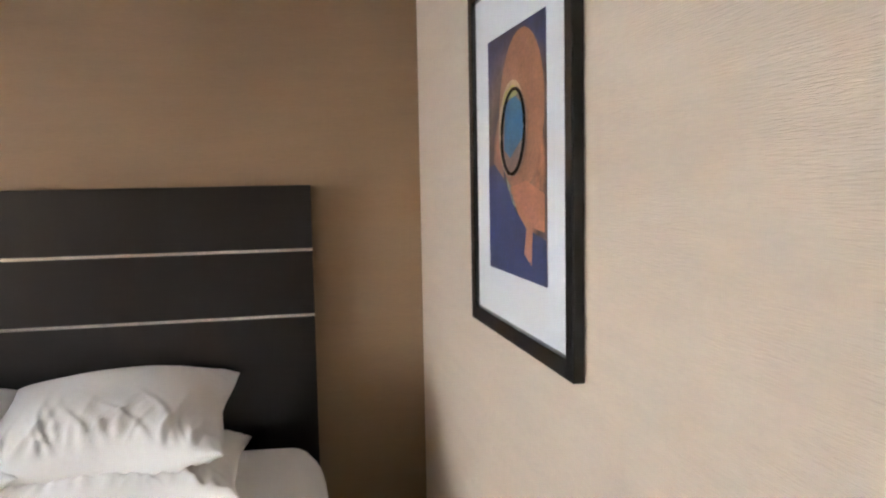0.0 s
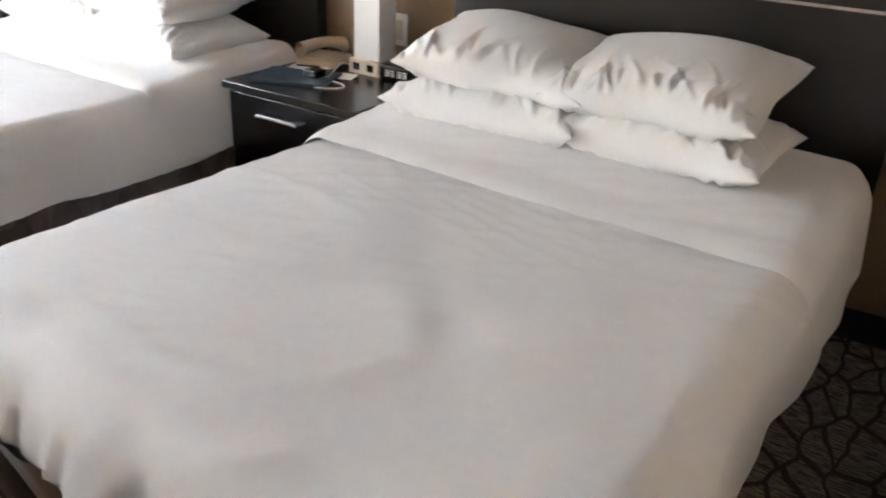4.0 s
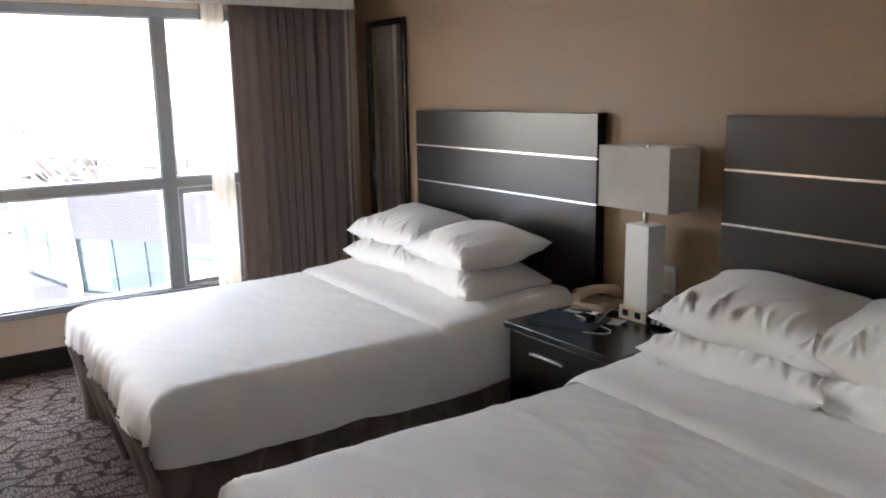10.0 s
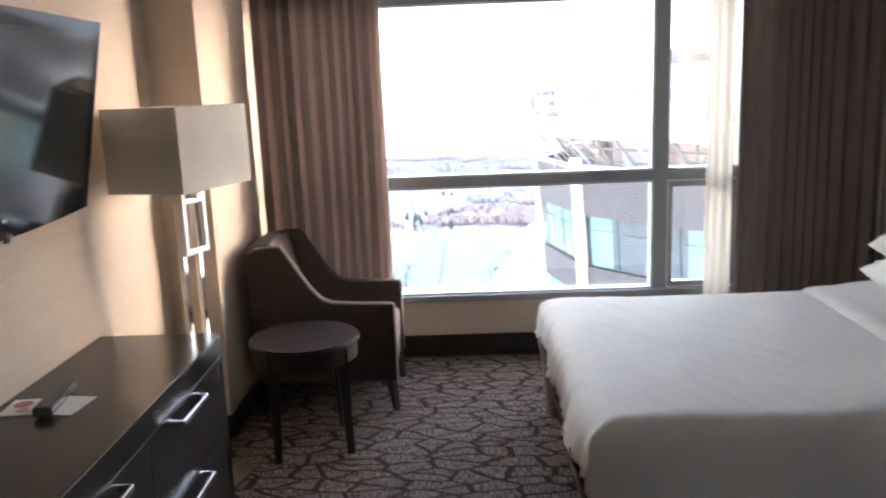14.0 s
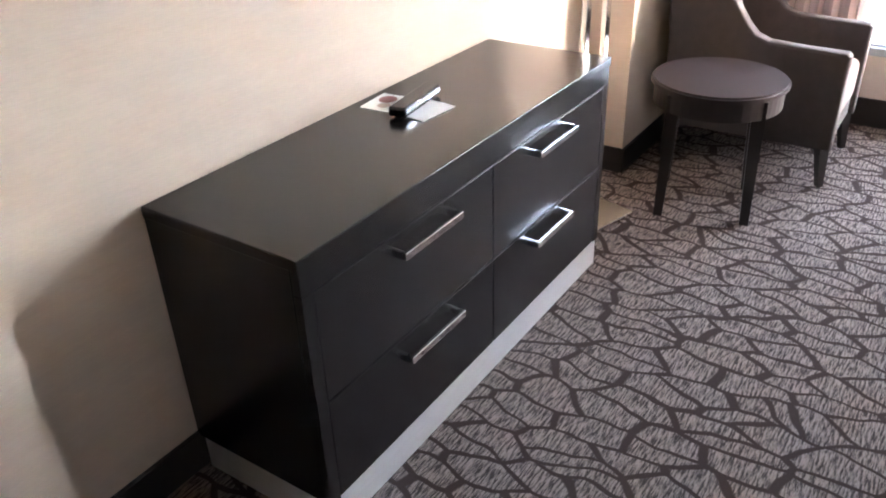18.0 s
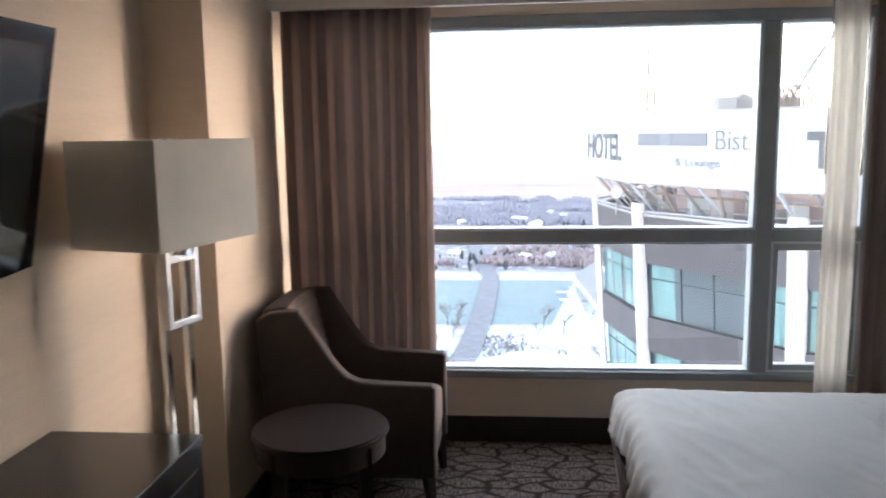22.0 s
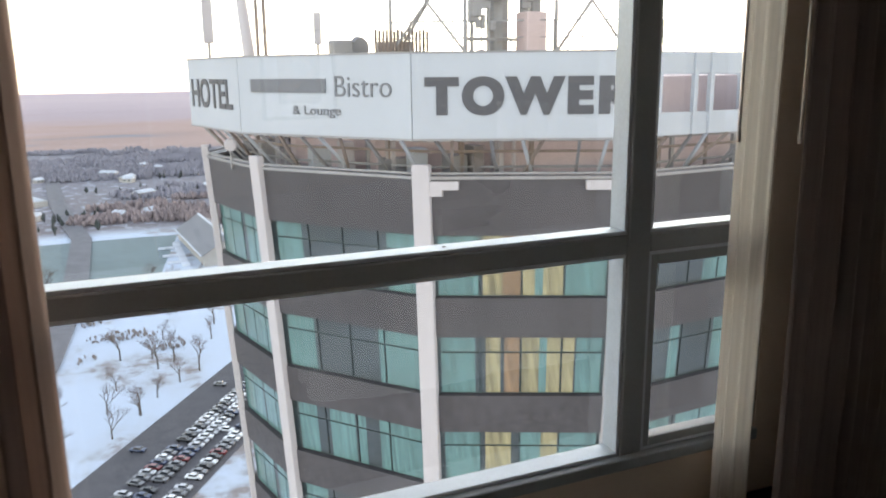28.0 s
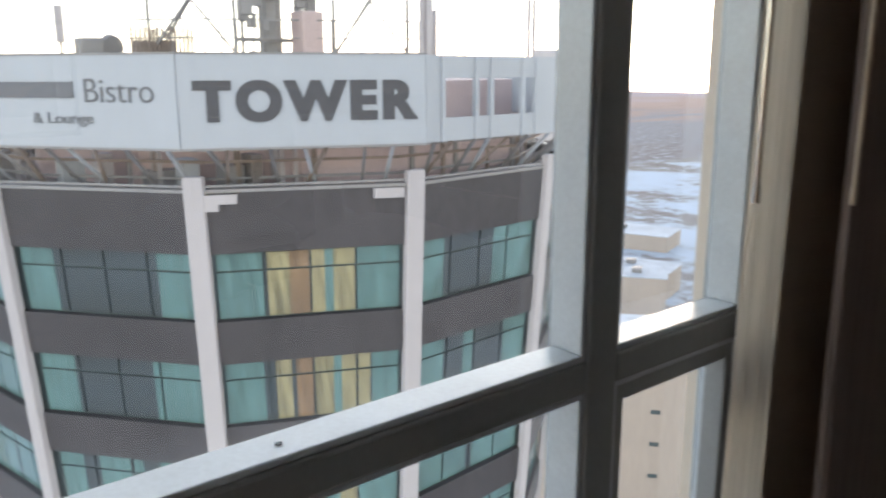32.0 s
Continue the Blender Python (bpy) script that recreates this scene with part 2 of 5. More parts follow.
M_ALU = material("pale_aluminium_bead", (0.64, 0.70, 0.745), 0.35, 0.1, vary=0.08, scale=12)
M_GLASS = glass("window_glass")
M_BLACK = material("black_plastic", (0.008, 0.008, 0.009), 0.25, vary=0.15)
M_GLOSSBLACK = material("piano_black", (0.004, 0.004, 0.005), 0.08, vary=0.1, spec=0.3)
M_SCREEN = material("screen_glass", (0.012, 0.016, 0.018), 0.10, vary=0.05, spec=0.7)
M_UPH = material("taupe_upholstery", (0.064, 0.051, 0.047), 0.85, vary=0.2, scale=25, bump=0.3, bump_scale=800, sheen=0.05)
M_UPH2 = material("brown_seat_fabric", (0.13, 0.088, 0.074), 0.85, vary=0.2, scale=25, bump=0.3, bump_scale=800, sheen=0.1)
M_LEG = material("dark_wood_leg", (0.022, 0.014, 0.011), 0.4, vary=0.2, scale=10)
M_TABLE = material("walnut_table_top", (0.026, 0.016, 0.0145), 0.42, vary=0.2, scale=6, stretch=(2, 14, 1), coat=0.1)
M_WOODPANEL = material("orange_wood_veneer", (0.74, 0.34, 0.165), 0.45, vary=0.12, scale=4, stretch=(3, 3, 16), coat=0.1)
M_MIRROR = material("mirror_glass", (0.85, 0.87, 0.86), 0.02, 1.0, vary=0.005)
M_MATBOARD = material("white_mat_board", (0.74, 0.77, 0.80), 0.7, vary=0.02)
M_PHONE = material("beige_phone_plastic", (0.55, 0.42, 0.30), 0.45, vary=0.05)
M_PAPER = material("printed_paper", (0.75, 0.74, 0.72), 0.6, vary=0.04)
M_WHITEPL = material("white_plastic", (0.78, 0.77, 0.74), 0.35, vary=0.02)
M_IVORY = material("ivory_plastic", (0.62, 0.52, 0.38), 0.4, vary=0.04)
# ---- building helpers ----
def mesh_from(bm, name, mats, smooth=False):
    me = bpy.data.meshes.new(name)
    bm.to_mesh(me)
    bm.free()
    for m in (mats if isinstance(mats, (list, tuple)) else [mats]):
        me.materials.append(m)
    if smooth:
        me.polygons.foreach_set("use_smooth", [True] * len(me.polygons))
    return me


def part(name, bm, mat, parent=None, label="", smooth=False, at=None):
    ob = new(name, mesh_from(bm, name, mat, smooth))
    if parent:
        ob.parent = parent
    if at is not None:
        ob.matrix_basis = at
    if label:
        ob["label"] = label
    return ob


def thing(name, label, category, m=None, group="", kind=""):
    ob = new(name)
    ob.empty_display_size = 0.1
    ob.matrix_basis = m if m is not None else Matrix()
    return tagged(ob, label, category, group, kind)


def box(x0, x1, y0, y1, z0, z1, bevel=0.0, bm=None, seg=2):
    own = bm if bm is not None else bmesh.new()
    r = bmesh.ops.create_cube(own, size=1.0, matrix=Matrix.LocRotScale(((x0 + x1) / 2, (y0 + y1) / 2, (z0 + z1) / 2), None, (abs(x1 - x0), abs(y1 - y0), abs(z1 - z0))))
    if bevel > 0:
        es = list({e for v in r["verts"] for e in v.link_edges})
        bmesh.ops.bevel(own, geom=es, offset=bevel, segments=seg, profile=0.5, affect='EDGES')
    return own


def cyl(p, q, r0, r1=None, seg=16, bm=None):
    """A straight rod or taper from p to q."""
    own = bm if bm is not None else bmesh.new()
    p, q = Vector(p), Vector(q)
    d = q - p
    m = Matrix.Translation((p + q) / 2) @ d.to_track_quat('Z', 'Y').to_matrix().to_4x4()
    bmesh.ops.create_cone(own, cap_ends=True, segments=seg, radius1=r0, radius2=r0 if r1 is None else r1, depth=d.length, matrix=m)
    return own


def rod(p, q, w, h=None, bm=None):
    """A straight bar of square section from p to q."""
    own = bm if bm is not None else bmesh.new()
    p, q = Vector(p), Vector(q)
    d = q - p
    m = Matrix.Translation((p + q) / 2) @ d.to_track_quat('Z', 'Y').to_matrix().to_4x4() @ Matrix.Diagonal((w, h or w, d.length, 1))
    bmesh.ops.create_cube(own, size=1.0, matrix=m)
    return own


def tube(points, r, seg=8):
    """A round wire through the points."""
    own = bmesh.new()
    rings = []
    pts = [Vector(p) for p in points]
    for i, p in enumerate(pts):
        d = (pts[min(i + 1, len(pts) - 1)] - pts[max(i - 1, 0)]).normalized()
        q = d.to_track_quat('Z', 'Y')
        rings.append([own.verts.new(p + q @ Vector((r * math.cos(a), r * math.sin(a), 0))) for a in (2 * math.pi * k / seg for k in range(seg))])
    for a, b in zip(rings, rings[1:]):
        for k in range(seg):
            own.faces.new((a[k], a[(k + 1) % seg], b[(k + 1) % seg], b[k]))
    own.faces.new(rings[0][::-1])
    own.faces.new(rings[-1])
    return own


def sheet(nu, nv, fn):
    """A grid of nu by nv quads, its points from fn(u, v) with u and v from 0 to 1."""
    own = bmesh.new()
    vs = [[own.verts.new(fn(i / nu, j / nv)) for j in range(nv + 1)] for i in range(nu + 1)]
    for i in range(nu):
        for j in range(nv):
            own.faces.new((vs[i][j], vs[i + 1][j], vs[i + 1][j + 1], vs[i][j + 1]))
    return own


def structure(name, bm, mat, label):
    return tagged(part(name, bm, mat), label, name.split("_")[0], kind="structure")


# ---- the room: x to the picture wall, y to the headboard wall ----
CEIL = 2.41
WINX = -5.07            # inner face of the window wall
TVY = -3.87
COLX, COLY = -3.99, -3.645
structure("floor", box(-5.3, 2.6, -4.9, 0.2, -0.12, 0), M_CARPET, "patterned brown and taupe hotel carpet floor")
structure("ceiling", box(-5.3, 2.6, -4.9, 0.2, CEIL, CEIL + 0.12), M_CEIL, "smooth off-white painted ceiling")
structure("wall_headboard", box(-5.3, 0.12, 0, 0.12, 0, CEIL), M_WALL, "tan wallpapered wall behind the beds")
structure("wall_picture", box(-0.04, 0.12, -2.40, 0, 0, CEIL), M_WALL2, "cream wallpapered wall with the framed picture")
structure("wall_tv", box(-5.3, -1.383, TVY - 0.12, TVY, 0, CEIL), M_WALL2, "cream wallpapered wall behind the dresser")
structure("wall_entry_side", box(-1.383, 2.6, TVY - 0.12, -3.64, 0, CEIL), M_WALL2, "cream wallpapered entry wall")
structure("column", box(WINX - 0.1, COLX, TVY, COLY, 0, CEIL), M_WALL2, "cream wallpapered column beside the window")
# unseen walls close the entry; their darker colours hold down the bounce light
structure("wall_entry_end", box(2.5, 2.6, -3.64, -2.2, 0, CEIL), M_WALL, "unseen entry wall, tan to lower the bounce light")
structure("wall_entry_inner", box(0.12, 2.5, -2.40, -2.28, 0, CEIL), M_WOODPANEL, "unseen entry hall wall, veneer colour added to lower the bounce light")
wp = thing("wood_panel", "orange-brown wood veneer panel on the wall end", "panel", kind="structure")
part("veneer", box(-0.058, 0.60, -2.428, -2.402, 0.0, CEIL - 0.002, 0.002), M_WOODPANEL, wp)
part("edge_strip", box(-0.062, -0.0575, -2.428, -2.402, 0.0, CEIL - 0.002), M_WHITEPL, wp, "pale edge strip")
# window wall: an opening between the curtains
WY0, WY1, WZ0, WZ1 = -3.45, -0.85, 0.36, 2.12
structure("wall_window_low", box(WINX - 0.16, WINX, -4.0, 0, 0, WZ0 - 0.02), M_WALL2, "cream wall under the window")
structure("wall_window_top", box(WINX - 0.16, WINX, -4.0, 0, WZ1, CEIL), M_WALL2, "cream wall above the window")
structure("wall_window_south", box(WINX - 0.16, WINX, -4.0, WY0, WZ0 - 0.02, WZ1), M_WALL2, "cream wall beside the window")
structure("wall_window_north", box(WINX - 0.16, WINX, WY1, 0, WZ0 - 0.02, WZ1), M_WALL2, "cream wall beside the window")
structure("valance", box(-4.79, -4.75, COLY, -0.19, 2.125, CEIL, 0.003), M_TRIM, "white painted curtain valance box")
for nm, b in (("window", (WINX, WINX + 0.014, COLY, -0.014, 0, 0.135)), ("headboard", (WINX + 0.014, -0.054, -0.014, 0, 0, 0.11)), ("picture", (-0.054, -0.04, -2.40, 0, 0, 0.11)),
              ("tv", (COLX + 0.014, -1.383, TVY, TVY + 0.014, 0, 0.11)), ("column", (WINX + 0.014, COLX + 0.014, COLY, COLY + 0.014, 0, 0.11)), ("column_side", (COLX, COLX + 0.014, TVY, COLY, 0, 0.11)),
              ("entry", (-1.383, 2.5, -3.64, -3.626, 0, 0.11))):
    structure("baseboard_" + nm, box(*b, 0.003), M_BASE, "dark stained wooden baseboard")

# window: frame, mullion, rails, glazing beads and panes
GX = WINX - 0.055
win = thing("window_1", "large grey-framed hotel window with a narrow side casement", "window", kind="structure")
def bar(name, y0, y1, z0, z1, x0=GX - 0.05, x1=WINX - 0.004, mat=M_FRAME, bev=0.006):
    return part(name, box(x0, x1, y0, y1, z0, z1, bev), mat, win)
bar("window_sill", WY0, WY1, WZ0 - 0.02, WZ0 + 0.020, x1=WINX + 0.018)
bar("window_frame", WY0, WY1, 2.065, WZ1)
bar("window_frame", WY0, WY0 + 0.05, WZ0 + 0.02, 2.065)
bar("window_frame", WY1 - 0.05, WY1, WZ0 + 0.02, 2.065)
bar("mullion", -1.393, -1.313, WZ0 + 0.02, 2.065)
bar("rail", WY0 + 0.05, -1.393, 1.030, 1.088)
bar("rail", -1.313, WY1 - 0.05, 1.030, 1.088)
CY1 = WY1 - 0.05
for (y0, y1, z0, z1) in ((WY0 + 0.05, -1.393, 1.088, 2.065), (WY0 + 0.05, -1.393, WZ0 + 0.02, 1.030), (-1.313, CY1, 1.088, 2.065), (-1.313, CY1, WZ0 + 0.02, 1.030)):
    p = part("pane", box(GX - 0.038, GX - 0.032, y0, y1, z0, z1), M_GLASS, win)
    p.visible_shadow = False
    w = 0.012
    for b in ((y0, y1, z0, z0 + w), (y0, y1, z1 - w, z1), (y0, y0 + w, z0 + w, z1 - w), (y1 - w, y1, z0 + w, z1 - w)):
        part("glazing_bead", box(GX - 0.030, WINX - 0.010, b[0], b[1], b[2], b[3], 0.003), M_ALU, win)
# inner sash of the lower casement and its handle
for b in ((-1.313, -1.278, WZ0 + 0.02, 1.030), (CY1 - 0.035, CY1, WZ0 + 0.02, 1.030), (-1.278, CY1 - 0.035, WZ0 + 0.02, WZ0 + 0.06), (-1.278, CY1 - 0.035, 0.985, 1.030)):
    part("sash", box(GX - 0.006, WINX - 0.012, b[0], b[1], b[2], b[3], 0.004), M_FRAME, win)
part("screw", cyl((WINX - 0.045, -1.967, 1.099), (WINX - 0.045, -1.967, 1.102), 0.005), M_BLACK, win)
# ---- beds ----
def bed_cover(W, L, top, drop, y0, seed, wr=0.007, r=0.12, foot=True, foot_drop=0.25, lip=0.0):
    """A cloth over a bed of width W from y0 to -L, hanging down at the sides and the foot."""
    nu, nv = 110, 120 if foot else 30
    def bend(e):
        if e < r * 1.57:
            f = e / r
            return r * math.sin(f), r * (1 - math.cos(f))
        return r, r + (e - r * 1.57)
    def fn(u, v):
        a = (u - 0.5) * (W + 2 * drop)
        b = v * (L + (foot_drop if foot else 0) + y0)
        ex = max(abs(a) - (W / 2 - r), 0.0)
        ey = max(b - (L + y0 - r), 0.0) if foot else 0.0
        dx, zx = bend(ex)
        dy, zy = bend(ey)
        x = math.copysign(min(abs(a), W / 2 - r) + dx, a) if ex > 0 else a
        y = y0 - (min(b, L + y0 - r) + dy) if foot else y0 - b
        n = noise.noise(Vector((x * 2.3 + seed, y * 2.3, 0.3))) * wr * 1.6 + noise.noise(Vector((x * 9 + y * 4, y * 6 + seed, 1.3))) * wr * 0.6
        fold = noise.noise(Vector((x * 5 - y * 9 + seed, y * 2 + x, 4.7)))
        n += wr * 0.9 * max(0.0, 0.22 - abs(fold)) * 4
        if foot:
            tuck = noise.noise(Vector((x * 3.5 + y * 13 + seed, y * 5 - x, 2.2)))
            n += (0.0034 if seed > 5 else 0.0016) * max(0.0, 1 - 4.5 * abs(tuck)) * math.exp(-((y + 1.08) / 0.24) ** 2) * min(1.0, max(0.0, (0.62 - abs(x)) * 4))
            n += (0.006 if seed > 5 else 0.003) * max(0.0, 1 - 9 * abs(noise.noise(Vector((x * 1.3 + y * 2.2, y * 1.1 - x * 0.8 + seed, 7.7)))))
        z = top - max(zx, zy) + 0.32 * min(zx, zy) + n
        zs = max(zx, zy)
        out = 0.10 * zs + 0.05 * min(zx, zy)
        if zx > 0.03:
            x += math.copysign(out + 0.013 * math.sin(y * 8 + seed + 2 * noise.noise(Vector((y * 3, seed, 0)))) * zx / drop, a)
        if zy > 0.03:
            g = max(0.0, 1 - 2.6 * abs(noise.noise(Vector((x * 9 + zy * 3, seed, 9.1)))))
            y -= 0.35 * out + (0.010 * math.sin(x * 10 + seed) + 0.022 * g) * zy / foot_drop
        if lip and not foot:
            e = min(1.0, (1 - v) / 0.16)
            z += lip * (math.sqrt(max(0.0, e * (2 - e))) - 0.2) + 0.048 * max(0.0, min(1.0, (y + 0.75) / 0.45)) * (1.0 - 0.75 * min(1.0, zx / 0.1))
        return Vector((x, y, z))
    return sheet(nu, nv, fn)


def pillow(seed, a=0.345, b=0.255, T=0.105):
    """A stuffed case: drawn-out corners, a smooth crown and creases running in from the front edge and the ends."""
    own = bmesh.new()
    n = 110
    rg = random.Random(int(seed * 10))
    g = np.linspace(-1, 1, n + 1)
    U, V = np.meshgrid(np.sign(g) * np.abs(g) ** 0.8, np.sign(g) * np.abs(g) ** 0.8, indexing="ij")
    X = a * U * (1 - 0.08 * (1 - V * V) + 0.012 * np.sin(V * 5 + seed))
    Y = b * V * (1 - 0.11 * (1 - U * U) + 0.02 * np.sin(U * 6 + seed))
    H = T * ((1 - np.abs(U) ** 2.5) * (1 - np.abs(V) ** 3.2)).clip(0) ** 0.5
    near = (6.0 * (1 - np.maximum(np.abs(U), np.abs(V)))).clip(0, 1)
    rows = {}
    for s in (1, -1):
        Wr = 0.006 * np.sin(X * 14 + seed) * np.sin(Y * 17 + 2 * seed)
        for k in range(46):
            end = k % 4 == 3
            c, h, w = rg.uniform(-1, 1), rg.uniform(0.005, 0.012), rg.uniform(0.007, 0.016)
            lean, reach, ph = rg.gauss(0, 0.5), rg.uniform(0.05, 0.145), rg.uniform(0, 6)
            if end:
                run, side = a - np.abs(X), np.where(X * (1 if k % 8 < 4 else -1) > 0, 1.0, 0.0)
                d, reach = Y - c * b - lean * run, reach * 0.7
            else:
                run, side = Y + b, 1.0
                d = X - c * a - lean * run - 0.012 * np.sin(run * 26 + ph)
            env = (run / 0.03).clip(0, 1) * np.exp(-(run / reach) ** 2) * side
            Wr = Wr + h * env * (np.exp(-(d / w) ** 2) - 0.7 * np.exp(-((d - 1.7 * w) / w) ** 2))
        Z = s * (H + Wr * near)
        for i in range(n + 1):
            for j in range(n + 1):
                rows[s, i, j] = rows[1, i, j] if s < 0 and (i in (0, n) or j in (0, n)) else own.verts.new((X[i, j], Y[i, j], Z[i, j]))
        for i in range(n):
            for j in range(n):
                q = [rows[s, i, j], rows[s, i + 1, j], rows[s, i + 1, j + 1], rows[s, i, j + 1]]
                own.faces.new(q if s > 0 else q[::-1])
    return own


def skirt(W, L, z1, y0):
    """A gathered cloth round both sides and the foot."""
    step = 0.016
    def run(p, q):
        p, q = Vector(p), Vector(q)
        n = int((q - p).length / step)
        return [p.lerp(q, k / n) for k in range(n)]
    path = run((-W / 2, y0), (-W / 2, -L)) + run((-W / 2, -L), (W / 2, -L)) + run((W / 2, -L), (W / 2, y0)) + [Vector((W / 2, y0))]
    own = bmesh.new()
    rows = []
    for k, p in enumerate(path):
        q = path[min(k + 2, len(path) - 1)] - path[max(k - 2, 0)]
        out = Vector((q.y, -q.x)).normalized() * -1
        s = math.sin(k * 0.42 + 3 * noise.noise(Vector((k * 0.04, 0, 0)))) + 0.5 * math.sin(k * 1.1)
        col = []
        for j in range(6):
            f = j / 5
            o = out * (0.046 * s * (0.10 + 0.90 * f) + 0.15 * f)
            col.append(own.verts.new((p.x + o.x, p.y + o.y, z1 * (1 - f) + 0.006)))
        rows.append(col)
    for a, b in zip(rows, rows[1:]):
        for j in range(5):
            own.faces.new((a[j], a[j + 1], b[j + 1], b[j]))
    return own


def bed(cx, seed, label, turn):
    W, L, top = 1.53, 2.12, 0.574
    t = thing("bed", label, "bed", pose(cx, 0, 0, 0, 0, turn), "beds")
    part("box_spring", box(-W / 2 + 0.05, W / 2 - 0.05, -L + 0.09, -0.09, 0.05, 0.34, 0.03), M_SKIRT, t)
    part("mattress", box(-W / 2 + 0.015, W / 2 - 0.015, -L + 0.05, -0.085, 0.34, top - 0.02, 0.09, seg=4), M_SHEET, t, "mattress in a white fitted sheet", smooth=True)
    part("bed_skirt", skirt(W + 0.05, L + 0.055, 0.40, -0.09), M_SKIRT, t, "gathered brown bed skirt", smooth=True)
    part("duvet", bed_cover(W + 0.052, L + 0.02, top, 0.225, -0.60, seed, wr=0.0042, r=0.10, foot_drop=0.15), M_LINEN, t, "smoothed white duvet", smooth=True)
    part("turned_sheet", bed_cover(W + 0.064, 0.90, top + 0.012, 0.235, -0.16, seed + 4, wr=0.004, r=0.10, foot=False, lip=0.022), M_SHEET, t, "white sheet folded back over the duvet", smooth=True)
    return t


bed(-3.46, 3.0, "neatly made queen bed with white linen beside the window", -1.0)
bed(-1.205, 8.0, "neatly made queen bed with white linen beside the nightstand", -1.4)
PIL = [(-1.55, -0.375, 0.676, 0, 0, 3, 1), (-0.985, -0.355, 0.676, 0, 0, -2, 2), (-1.54, -0.35, 0.818, 9, 3, 5, 3), (-1.005, -0.345, 0.828, 12, -2, -3, 4),
       (-3.86, -0.36, 0.676, 0, 0, 3, 5), (-3.18, -0.405, 0.676, 0, 0, -6, 6), (-3.88, -0.31, 0.815, 9, 3, 5, 7), (-3.20, -0.385, 0.822, 7, -2, -8, 8)]
for x, y, z, rx, ry, rz, sd in PIL:
    up = z > 0.7
    p = part("pillow", pillow(sd * 7.3, 0.345 if not up else 0.335, 0.25, 0.100 if not up else 0.108), M_PILLOW, smooth=True, at=pose(x, y, z, rx, ry, rz))
    tagged(p, "plump creased white cotton pillow lying on another" if up else "flattened white cotton pillow lying on the bed", "pillow", "bed pillows")


def headboard(cx, W=1.55, label=""):
    t = thing("headboard", label, "headboard", pose(cx, 0, 0), "headboards")
    for z0, z1 in ((0.12, 1.052), (1.062, 1.268), (1.278, 1.483)):
        part("panel", box(-W / 2, W / 2, -0.07, -0.012, z0, z1, 0.0015), M_HEAD, t)
    for z in (1.052, 1.268):
        part("inlay_strip", box(-W / 2 + 0.001, W / 2 - 0.001, -0.069, -0.014, z + 0.0004, z + 0.0096), M_METAL, t, "thin silver inlay strip")
    return t


headboard(-3.432, label="dark espresso wall headboard beside the mirror")
headboard(-1.190, label="dark espresso wall headboard with two silver strips")

# ---- nightstand and what stands on it ----
NZ = 0.60
def nightstand():
    t = thing("nightstand", "black-brown wooden nightstand with two drawers between the beds", "nightstand", pose(-2.315, 0, 0))
    part("body", box(-0.32, 0.32, -0.60, -0.02, 0.06, NZ - 0.03, 0.003), M_DARK, t)
    part("top", box(-0.33, 0.33, -0.64, -0.01, NZ - 0.03, NZ, 0.004), M_TOPD, t)
    part("base", box(-0.30, 0.30, -0.58, -0.03, 0.0, 0.06), M_METAL, t)
    for z0, z1 in ((0.325, NZ - 0.04), (0.075, 0.315)):
        d = part("drawer", box(-0.31, 0.31, -0.620, -0.60, z0, z1, 0.003), M_DARK, t)
        h = box(-0.15, 0.05, -0.644, -0.635, z1 - 0.072, z1 - 0.060, 0.002)
        for s in (-0.145, 0.045):
            box(s - 0.005, s + 0.005, -0.648, -0.618, z1 - 0.071, z1 - 0.061, 0, h)
        part("handle", h, M_METAL, d, "satin metal bar handle")
    return t


nightstand()


def lamp_shade(w, d, z0, z1, parent):
    """A hollow box shade: an open fabric tube with hemmed rims."""
    own = bmesh.new()
    th = 0.004
    ring = lambda o, z: [own.verts.new((x, y, z)) for x, y in ((-w / 2 + o, -d / 2 + o), (w / 2 - o, -d / 2 + o), (w / 2 - o, d / 2 - o), (-w / 2 + o, d / 2 - o))]
    a, b, c, e = ring(0, z0), ring(0, z1), ring(th, z1), ring(th, z0)
    for p, q in ((a, b), (b, c), (c, e), (e, a)):
        for i in range(4):
            own.faces.new((p[i], p[(i + 1) % 4], q[(i + 1) % 4], q[i]))
    s = part("shade", own, M_SHADE, parent, "boxy off-white fabric shade")
    sp = cyl((-w / 2 + 0.005, 0, z1 - 0.02), (w / 2 - 0.005, 0, z1 - 0.02), 0.003, seg=6)
    cyl((0, -d / 2 + 0.005, z1 - 0.02), (0, d / 2 - 0.005, z1 - 0.02), 0.003, seg=6, bm=sp)
    part("spider", sp, M_METAL, s)
    part("finial", cyl((0, 0, z1 - 0.025), (0, 0, z1 + 0.004), 0.009, 0.006), M_METAL, s)
    return s


tl = thing("table_lamp", "white square-column table lamp with a boxy shade on the nightstand", "lamp", pose(-2.295, -0.135, NZ))
ob_ = part("outlet_base", box(-0.075, 0.075, -0.075, 0.065, 0, 0.058, 0.004), M_IVORY, tl, "ivory base with power outlets")
for s in (-0.035, 0.035):
    part("socket", box(s - 0.016, s + 0.016, -0.0765, -0.0745, 0.016, 0.044), M_BLACK, ob_)
part("column", box(-0.064, 0.064, -0.055, 0.055, 0.058, 0.42, 0.003), M_WHITEPL, tl)
part("neck", cyl((0, 0, 0.42), (0, 0, 0.52), 0.013), M_METAL, tl)
lamp_shade(0.385, 0.19, 0.49, 0.755, tl)

